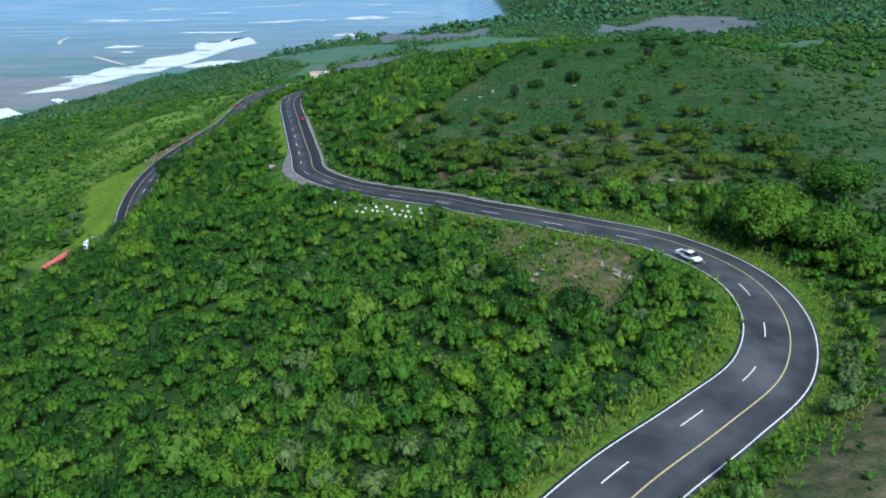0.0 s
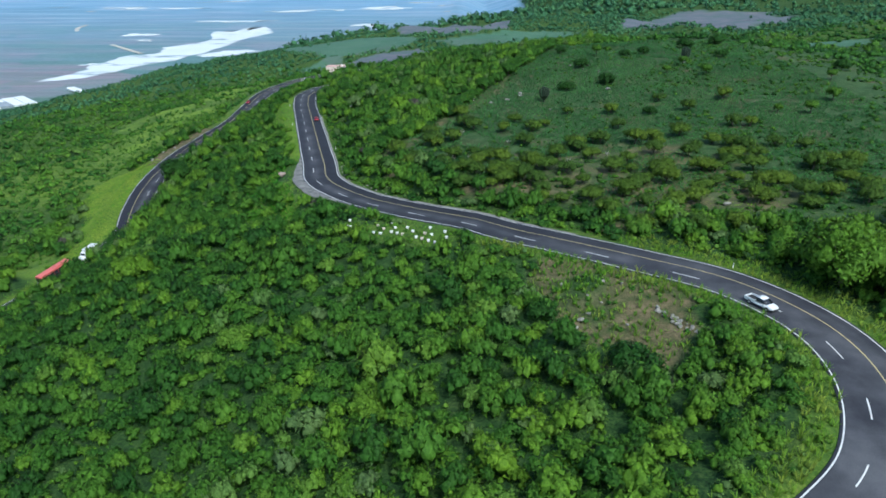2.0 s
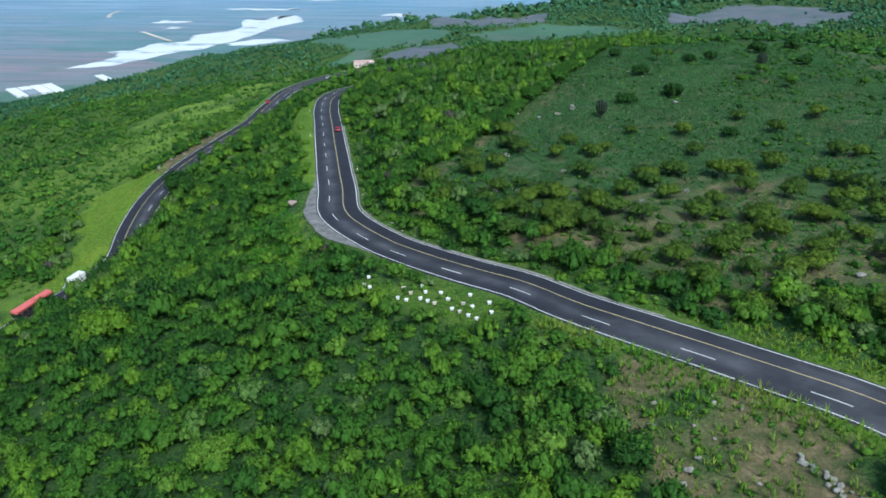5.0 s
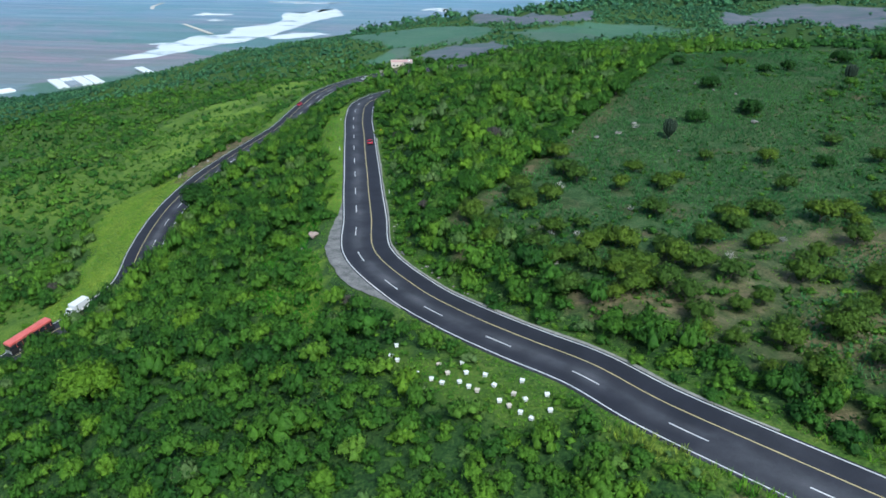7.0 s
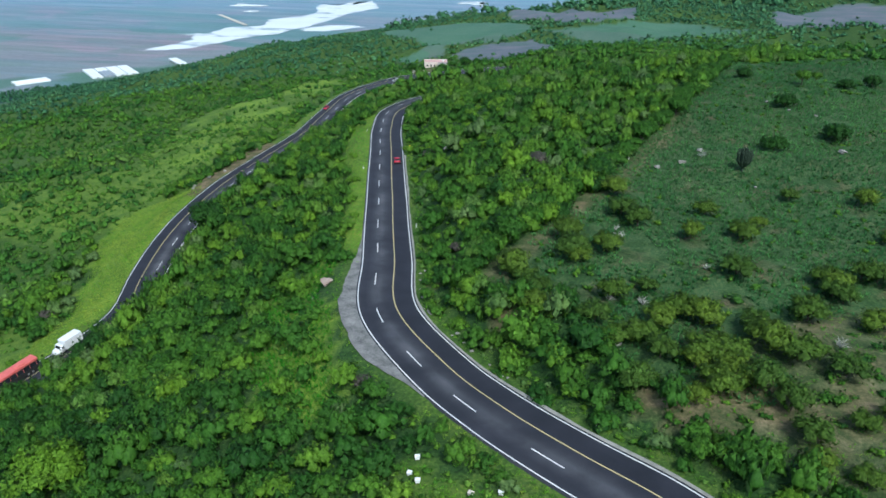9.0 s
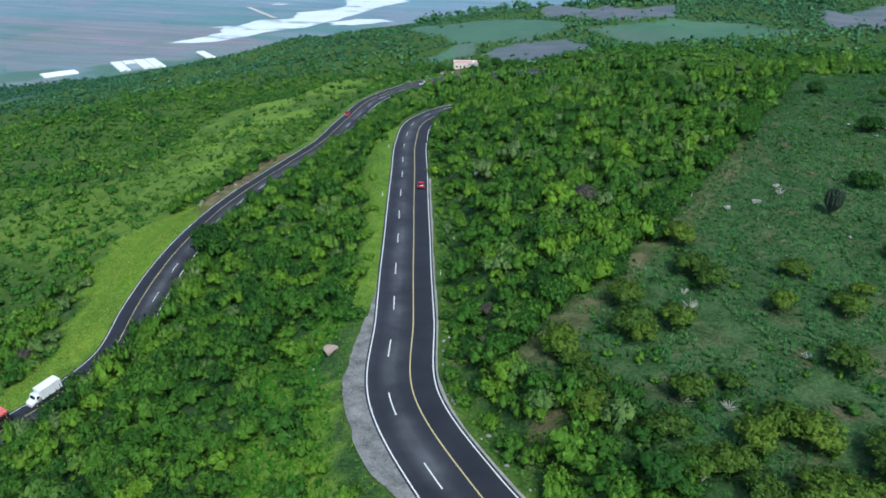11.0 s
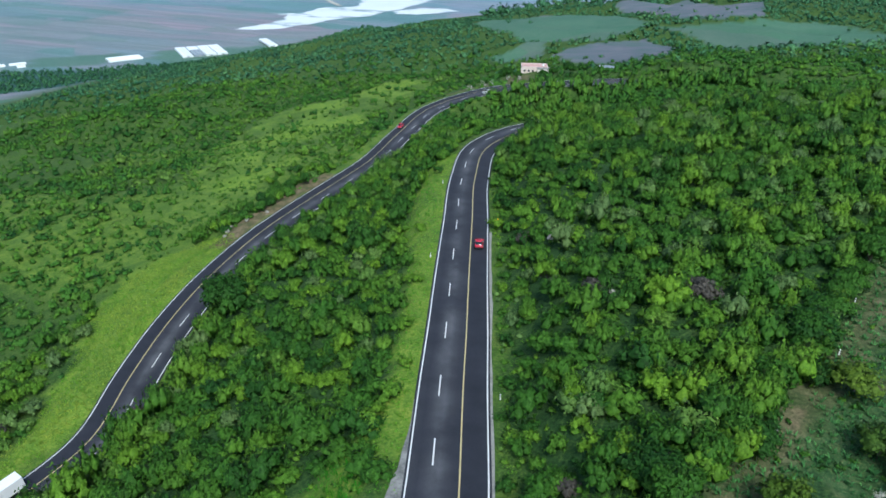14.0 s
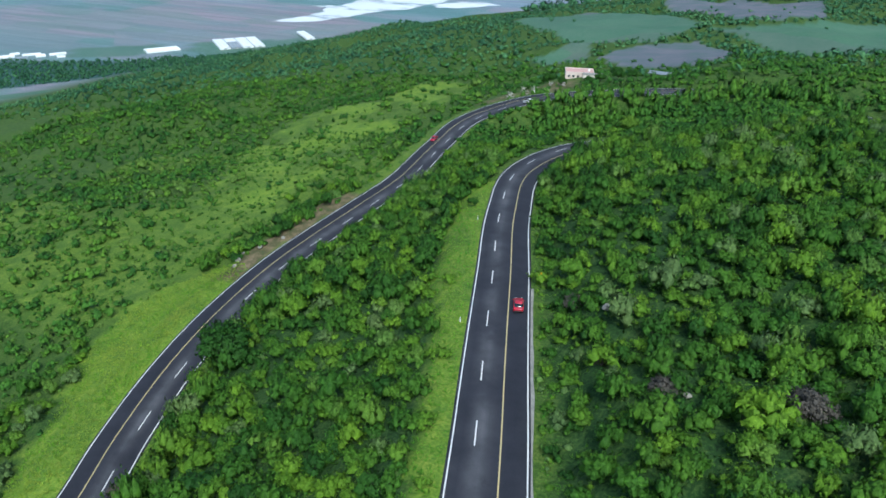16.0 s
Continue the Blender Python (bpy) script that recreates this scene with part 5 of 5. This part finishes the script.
# ---- rocks ----
stone("boulder", -56.8, 216.5, (1.5, 1.15, 1.0), M_PINK_ROCK, "large pinkish boulder in the grass beside the layby", rr, 0.2)
stone("boulder", -58.6, 213.6, (0.4, 0.3, 0.25), M_ROCK, "small pale stone beside the boulder", rr)
for x, y, s in ((17, 119, 0.8), (15, 130, 0.5), (14, 126, 0.7), (18.5, 121, 0.6), (16, 117, 0.5), (22, 129, 0.6), (25, 128, 0.5), (21, 124, 0.35), (24, 117, 0.4), (19, 126, 0.4)):
    stone("rock", x, y, (s, s * 0.8, s * 0.6), M_ROCK, "pale grey rock on bare earth", rr, 0.25, "rocks on the bare slope")
for n in range(26):
    f = n / 25
    x, y = 29 + 4.5 * f + rr.gauss(0, 0.4), 120 - 8 * f + rr.gauss(0, 0.4)
    s = rr.uniform(0.25, 0.55)
    stone("rubble_stone", x, y, (s, s * 0.8, s * 0.7), M_ROCK, "rough stone in a tumbled dry-stone wall", rr, 0.2, "stones of the tumbled wall")
for x, y, s in ((12, 270, 0.9), (49, 279, 1.1), (6, 265, 0.8), (17, 278, 0.7), (-13, 239, 0.7), (-30, 215, 0.9), (-47, 289, 0.9), (-34, 269, 0.6), (54, 163, 0.9), (44, 310, 0.6), (47, 316, 0.7), (50, 306, 0.5), (40, 318, 0.6), (-5, 192, 0.6), (26, 258, 0.5)):
    stone("rock", x, y, (s * 1.2, s * 0.9, s * 0.6), M_ROCK, "weathered pale rock lying in the vegetation", rr, 0.15, "rocks on the slope")
for n in range(22):
    kk = UP[(np.abs(ROAD[UP, 1] - rr.uniform(183, 225))).argmin()]
    px, py = ROAD[kk, :2] + ROAD_N[kk] * rr.uniform(6.0, 7.6)
    s = rr.uniform(0.12, 0.35)
    stone("rubble_stone", px, py, (s * 1.3, s, s * 0.7), M_ROCK, "loose pale stone on the road's edge", rr, 0.15, "loose stones by the gutter")
for x, y, s in ((-148, 328, 1.0), (-145, 334, 0.9), (-146, 324, 0.7), (-142, 341, 0.7), (-150, 333, 0.6)):
    stone("rock", x, y, (s, s, s * 0.7), M_ROCK, "pale rock on the cut bank below the road", rr, 0.2, "rocks on the cut bank")


# ---- trees ----
def crown_mesh(name, tv, tf, facing, tint_value, material):
    me = mesh_from(name, tv, tf, material, True)
    set_floats(me, "tint", np.full(len(tv), tint_value))
    set_facing(me, facing)
    return me


def tree(radius, height, bare, tint_value, lobes, leaves, leaf, label, name="tree", material=None, group="", seed=0, flat=0.8, limbs=5):
    """Tapered trunk, forking limbs and a lobed crown of leaf sprays."""
    g = np.random.default_rng(seed)
    e = thing(name, Matrix(), label, "tree" if name == "tree" else "shrub", group)
    lean = g.uniform(-0.3, 0.3, 2)
    top = height * 0.55
    part("trunk", tube([(0, 0, -0.4), (0.02, 0.02, bare * 0.5), (lean[0] * 0.5, lean[1] * 0.5, bare), (lean[0], lean[1], top)], [radius * 0.075, radius * 0.055, radius * 0.05, radius * 0.02], 8), M_BARK, e)
    for k in range(limbs):
        a = 6.283 * k / limbs + g.uniform(-0.4, 0.4)
        r = radius * g.uniform(0.45, 0.7)
        part("limb", tube([(0, 0, bare * g.uniform(0.6, 1.0)), (r * 0.45 * math.cos(a), r * 0.45 * math.sin(a), bare + (height - bare) * 0.3), (r * math.cos(a), r * math.sin(a), bare + (height - bare) * 0.6)], [radius * 0.035, radius * 0.025, radius * 0.008], 6), M_BARK, e)
    tv, tf, tn_ = crown_template(g, int(lobes * 2.2), leaves, leaf * 1.15, flat, 0.29)
    tv = tv.copy()
    zmin, zmax = tv[:, 2].min(), tv[:, 2].max()
    tv[:, :2] *= radius / np.percentile(np.hypot(tv[:, 0], tv[:, 1]), 97)
    tv[:, 2] = bare * 0.75 + (tv[:, 2] - zmin) / (zmax - zmin) * (height - bare * 0.75)
    c = new("crown", crown_mesh("crown", tv, tf, tn_, tint_value, material or M_LEAF))
    c.parent = e
    return e


def stand(e, x, y, turn=0.0, s=1.0):
    e.matrix_basis = pose(x, y, gz(x, y), 0, 0, turn) @ Matrix.Scale(s, 4)
    return e


stand(tree(8.0, 12.5, 1.8, 0.66, 16, 5200, 0.045, "large spreading broadleaf tree with bright green crown", seed=11, flat=0.95), 60, 125)
stand(tree(7.0, 10.5, 1.8, 0.42, 13, 4200, 0.05, "large dark green broadleaf tree on the field's edge", seed=12, flat=0.9), 83, 143)
stand(tree(6.0, 9.0, 1.2, 0.58, 12, 3400, 0.055, "rounded green tree beside the big tree", seed=13, flat=0.95), 68, 117)
stand(tree(5.0, 6.5, 0.8, 0.55, 10, 2400, 0.06, "bushy green tree on the roadside slope", seed=14), 71, 108)
stand(tree(4.3, 7.5, 1.2, 0.05, 9, 2200, 0.06, "dense dark green tree beside the lower road", seed=15, flat=1.0), -119, 285, 0, 1.4)
stand(tree(3.4, 4.6, 0.5, 0.80, 8, 1700, 0.07, "bright yellow-green bushy tree in the scrub", seed=16), -44.5, 129)
stand(tree(3.2, 4.2, 0.5, 0.78, 8, 1700, 0.07, "yellow-green bushy tree in the scrub", seed=17), -15.5, 103)
stand(tree(4.5, 6.0, 0.6, 0.80, 8, 1800, 0.07, "bright yellow-green round tree on the spur", seed=18), -66, 472)
stand(tree(5.5, 7.5, 1.0, 0.72, 10, 2400, 0.06, "bright green tree above the lower road", seed=19), -84, 172)
dark = tree(3.3, 4.0, 0.5, 0.02, 8, 1700, 0.07, "dark green rounded tree standing on the field", group="dark trees on the field", seed=20)
stand(dark, 50, 288, 0, 1.15)
for x, y, s in ((34, 280, 1.0), (44, 314, 0.95), (57, 247, 0.7), (-15, 237, 0.9), (-8, 250, 0.8), (11, 121, 0.9), (22, 104, 1.2), (-32, 150, 0.8), (75, 341, 0.9), (104, 325, 0.9), (40, 352, 0.9), (66, 336, 0.8), (142, 301, 1.0), (-25, 229, 1.25), (-7, 260, 1.2), (96, 352, 1.2), (112, 360, 1.1)):
    copy_thing(dark, pose(x, y, gz(x, y), 0, 0, rr.uniform(0, 360))).scale = (s, s, s * rr.uniform(0.85, 1.05))
small = tree(2.2, 4.4, 1.6, 0.55, 6, 900, 0.09, "small round-topped green tree with a bare stem", group="small trees on the field", seed=21)
stand(small, 103, 237)
for x, y in ((116, 251), (110, 291), (88, 293), (84, 311), (94, 239), (60, 345), (54, 338), (126, 275), (135, 240), (75, 300)):
    copy_thing(small, pose(x, y, gz(x, y), 0, 0, rr.uniform(0, 360))).scale = (rr.uniform(0.7, 1.15),) * 3
hedge_tree = tree(2.5, 4.6, 0.6, 0.3, 7, 1000, 0.085, "leafy green tree in the hedge along the field", group="trees in the hedge", seed=25)
hedge = even(np.array([(-28, 214, 0), (-20, 230, 0), (-13, 242, 0), (3, 279, 0), (15, 306, 0), (29, 347, 0), (41, 379, 0)], float), 4.2)
for n, (x, y, _) in enumerate(hedge):
    x, y, s = x - 1.5 + rr.uniform(-1, 1), y + rr.uniform(-1, 1), rr.uniform(0.7, 1.2)
    if n:
        copy_thing(hedge_tree, pose(x, y, gz(x, y), 0, 0, rr.uniform(0, 360))).scale = (s, s, s * rr.uniform(0.8, 1.1))
    else:
        stand(hedge_tree, x, y)
grey_bush = tree(3.0, 4.6, 0.4, 0.3, 8, 1500, 0.07, "greyish purple half-bare bush on the verge of the lower road", "shrub", M_GREY_LEAF, seed=27)
stand(grey_bush, -146, 243)
for x, y, s in ((-37, 269, 0.7), (-21, 268, 0.95), (-23, 277, 0.5), (-53, 294, 0.7), (-46, 277, 0.5), (-120.5, 255, 0.6), (-40, 184, 0.5), (-34, 228, 0.5)):
    tagged(copy_thing(grey_bush, pose(x, y, gz(x, y), 0, 0, rr.uniform(0, 360))), "greyish purple half-bare bush among green scrub", "shrub", "half-bare bushes in the scrub").scale = (s, s, s * 0.9)
house_tree = tree(3.6, 6.0, 1.0, 0.15, 8, 1200, 0.08, "dark brownish-green tree beside the house", group="trees round the house", seed=26)
stand(house_tree, -119, 560)
for x, y, s in ((-92, 556, 0.8), (-97, 552, 0.7), (-84, 563, 0.9), (-78, 572, 0.8), (-125, 572, 0.8), (-104, 590, 1.0), (-88, 586, 1.0), (-110, 549, 0.7)):
    copy_thing(house_tree, pose(x, y, gz(x, y), 0, 0, rr.uniform(0, 360))).scale = (s, s, s)
thorns = [tree(2.5, 3.6, 0.8, t, 7, 900, 0.07, "feathery olive-green thorn shrub on the field", "shrub", M_THORN, "thorn shrubs on the field", seed=30 + n, flat=0.6, limbs=4) for n, t in enumerate((0.2, 0.5, 0.8))]
spots = [(34, 217), (28, 215), (22, 236), (-3, 238), (59, 220), (51, 218), (59, 205), (47, 189), (56, 188), (64, 193), (68, 187), (82, 228), (77, 229), (34, 188), (15, 193), (23, 188), (9, 190), (1, 198), (38, 177), (26, 169), (43, 163), (82, 186), (-22, 213), (-11, 218), (0, 209), (4, 201), (7, 199), (14, 199), (22, 202), (29, 213), (36, 216), (6, 190), (9, 186), (12, 184), (18, 191), (4, 181), (-3, 184), (-5, 193), (-7, 251), (-2, 239), (13, 240), (45, 250), (31, 251), (18, 229), (9, 228), (0, 234), (-13, 227), (-4, 248), (-12, 219), (-6, 221), (66, 212), (72, 204), (88, 205), (92, 188), (48, 204), (40, 198), (53, 175), (62, 171), (70, 160), (31, 201), (44, 232), (70, 250), (85, 262), (63, 262)]
for s in UP[(ROAD[UP, 1] > 128) & (ROAD[UP, 1] < 205)][::5]:
    o = rr.uniform(14, 30)
    spots.append((ROAD[s, 0] + ROAD_N[s, 0] * o, ROAD[s, 1] + ROAD_N[s, 1] * o))
for _ in range(46):
    x, y = rr.uniform(8, 92), rr.uniform(160, 216)
    if inside_of(FIELD, [x], [y])[0]:
        spots.append((x, y))
for n, (x, y) in enumerate(spots):
    s = rr.uniform(0.75, 1.35)
    if n < 3:
        stand(thorns[n], x, y, rr.uniform(0, 360), s)
    else:
        copy_thing(thorns[n % 3], pose(x, y, gz(x, y), 0, 0, rr.uniform(0, 360))).scale = (s, s, s * rr.uniform(0.8, 1.1))


def dead_shrub():
    e = thing("dead_shrub", Matrix(), "bleached leafless shrub with pale tangled twigs", "shrub", "dead shrubs on the slopes")
    g = random.Random(77)
    for k in range(16):
        a, r, h = g.uniform(0, 6.283), g.uniform(0.4, 1.3), g.uniform(0.6, 1.7)
        bm = tube([(0, 0, 0), (r * 0.4 * math.cos(a), r * 0.4 * math.sin(a), h * 0.6), (r * math.cos(a), r * math.sin(a), h)], [0.05, 0.035, 0.015], 5)
        for j in range(3):
            b = a + g.uniform(-1.2, 1.2)
            q = 0.4 + 0.2 * j
            p = Vector((r * q * math.cos(a), r * q * math.sin(a), h * (0.5 + 0.15 * j)))
            tube([p, p + Vector((0.5 * math.cos(b), 0.5 * math.sin(b), g.uniform(0.0, 0.5)))], [0.03, 0.01], 4, bm)
        part("branch", bm, M_DEAD, e)
    return e


ds = dead_shrub()
for n, (x, y) in enumerate([(-4, 225), (-17, 209), (-6, 205), (-1, 204), (24, 194), (-4, 232), (17, 274), (36, 205), (10, 216), (86, 316), (-126, 512), (-119, 518), (-130, 524), (-113, 528), (-121, 536), (-108, 544), (-128, 543), (-116, 550)]):
    at = pose(x, y, gz(x, y), 0, 0, rr.uniform(0, 360))
    if n:
        copy_thing(ds, at).scale = (rr.uniform(0.6, 1.0) * (2.2 if y > 500 else 1.0),) * 3
    else:
        ds.matrix_basis = at @ Matrix.Scale(1.2, 4)


def cactus(label):
    e = thing("candelabra_cactus", Matrix(), label, "cactus", "dark cacti on the field")
    part("trunk", tube([(0, 0, -0.3), (0, 0, 0.6), (0, 0, 1.3)], [0.32, 0.28, 0.25], 8), M_CACTUS, e)
    g = random.Random(9)
    for k in range(30):
        a, r = 6.283 * k / 30 * 3.1, 1.75 * math.sqrt((k + 0.5) / 30)
        top = 5.6 - 0.35 * r * r + g.uniform(-0.3, 0.3)
        x, y = r * math.cos(a), r * math.sin(a)
        part("arm", tube([(0.1 * x, 0.1 * y, 0.9), (0.55 * x, 0.55 * y, 1.2 + 0.25 * r), (0.92 * x, 0.92 * y, 2.2 + 0.2 * r), (x, y, top - 0.2), (x, y, top)], [0.13, 0.15, 0.16, 0.15, 0.06], 7), M_CACTUS, e)
    return e


ca = cactus("tall dark candelabra cactus with many upright arms")
stand(ca, 24.5, 266)
stand(copy_thing(ca, Matrix()), 88, 322, 70, 1.1)


# ---- grass and crops ----
def tuft_template(g, blades, lean, width):
    vs, fs = [], []
    for k in range(blades):
        a = g.uniform(0, 6.283)
        d = np.array([math.cos(a), math.sin(a), 0])
        s = np.array([-d[1], d[0], 0]) * width
        o = d * g.uniform(0, 0.25)
        mid, tip = o + d * lean * 0.4 + (0, 0, 0.65), o + d * lean * g.uniform(0.7, 1.2) + (0, 0, g.uniform(0.75, 1.1))
        n = len(vs)
        vs += [o - s, o + s, mid + s * 0.8, mid - s * 0.8, tip]
        fs += [(n, n + 1, n + 2), (n, n + 2, n + 3), (n + 3, n + 2, n + 4)]
    up = g.normal(size=(blades, 3)) * 0.25 + (0, 0, 1)
    return np.array(vs), np.array(fs), np.repeat(unit(up), 5, axis=0)


TUFTS = [tuft_template(rng, 7, 1.0, 0.085) for _ in range(5)]
tx, ty = scatter(-190, 66, 40, 360, 0.85, rng)
td, tk = to_road(tx, ty)
bend_grass = (ty < 152) & (tk < LOWER_FROM)
near_edge = (np.abs(td) > np.where(bend_grass & (td < 0) & (ty > 92), 5.15, 5.7)) & (np.abs(td) < 9.5 + 1.8 * ((td > 0) & (ty < 150)) + rng.normal(0, 0.8, len(tx)))
near_edge &= ~((td > 0) & (tk >= LOWER_FROM) & (ty > 318) & (ty < 374))
grassy = inside_of(VERGE, tx, ty) | inside_of(MEADOW, tx, ty) | inside_of(HIVE_YARD, tx, ty) | inside_of(LUSH_YARD, tx, ty)
grassy |= (inside_of(BARE, tx, ty) | inside_of(DRY_CORNER, tx, ty)) & (rng.uniform(size=len(tx)) < 0.4)
keep = (near_edge | grassy) & (np.abs(td) > np.where(bend_grass, 5.1, 5.7)) & ~(inside_of(LAYBY, tx, ty) & (np.abs(td) < 8.6)) & ~((td > 0) & (td < 6.7) & (ty > 145) & (ty < 300) & (tk < LOWER_FROM))
tx, ty, td = tx[keep], ty[keep], td[keep]
tw = rng.uniform(0.28, 0.55, len(tx)) * np.where((ty < 150) & (tk[keep] < LOWER_FROM), 1.6, np.where(inside_of(VERGE, tx, ty) | inside_of(LUSH_YARD, tx, ty), 1.5, 1.0))
many("verge_grass", TUFTS, tx, ty, ground_height(tx, ty) - 0.03, tw, tw * rng.uniform(0.35, 0.75, len(tx)) * np.where(bend_grass[keep], np.where(td < 0, 2.5, 1.9), np.where(inside_of(LUSH_YARD, tx, ty), 1.7, 1.0)), np.clip(0.1 + 0.6 * ripple(tx, ty, 7, 71) + rng.normal(0, 0.12, len(tx)) + 0.3 * inside_of(VERGE, tx, ty) - 0.45 * inside_of(LUSH_YARD, tx, ty) + 0.25 * ((ty < 150) & (tk[keep] < LOWER_FROM)), 0, 1), M_GRASS, rng, "long bright yellow-green grass on the road verges", "grass")

CROPS = [tuft_template(rng, 4, 0.65, 0.16) for _ in range(4)]
cx_, cy_ = scatter(-24, 125, 160, 385, 0.88, rng)
keep = inside_of(FIELD, cx_, cy_) & (ripple(cx_, cy_, 11, 81) + 0.3 * smooth(205, 250, cy_) - 0.3 * inside_of(DRY_CORNER, cx_, cy_) > 0.3) & (ripple(cx_, cy_, 3.5, 82) > 0.2)
cx_, cy_ = cx_[keep], cy_[keep]
cw = rng.uniform(0.45, 0.85, len(cx_))
many("field_crop", CROPS, cx_, cy_, ground_height(cx_, cy_) - 0.03, cw, cw * rng.uniform(0.6, 1.0, len(cx_)), np.clip(ripple(cx_, cy_, 10, 83) + rng.normal(0, 0.15, len(cx_)), 0, 1), M_CROP, rng, "rough rows of broad-leaved green crop on the stony field", "crop")

wx_, wy_ = scatter(-20, 165, 120, 390, 3.6, rng)
keep = inside_of(FIELD, wx_, wy_) & (ripple(wx_, wy_, 16, 84) > 0.40)
wx_, wy_ = wx_[keep], wy_[keep]
ww = rng.uniform(0.45, 1.0, len(wx_)) * np.where((wx_ > 62) | (wy_ < 215), 1.5, 1.0)
many("field_weeds", FAR_BUSHES, wx_, wy_, ground_height(wx_, wy_) - 0.1, ww, ww * rng.uniform(0.6, 1.0, len(wx_)), np.clip(0.35 + rng.normal(0, 0.2, len(wx_)), 0, 1), M_LEAF, rng, "low weeds and saplings scattered over the field", "weeds")
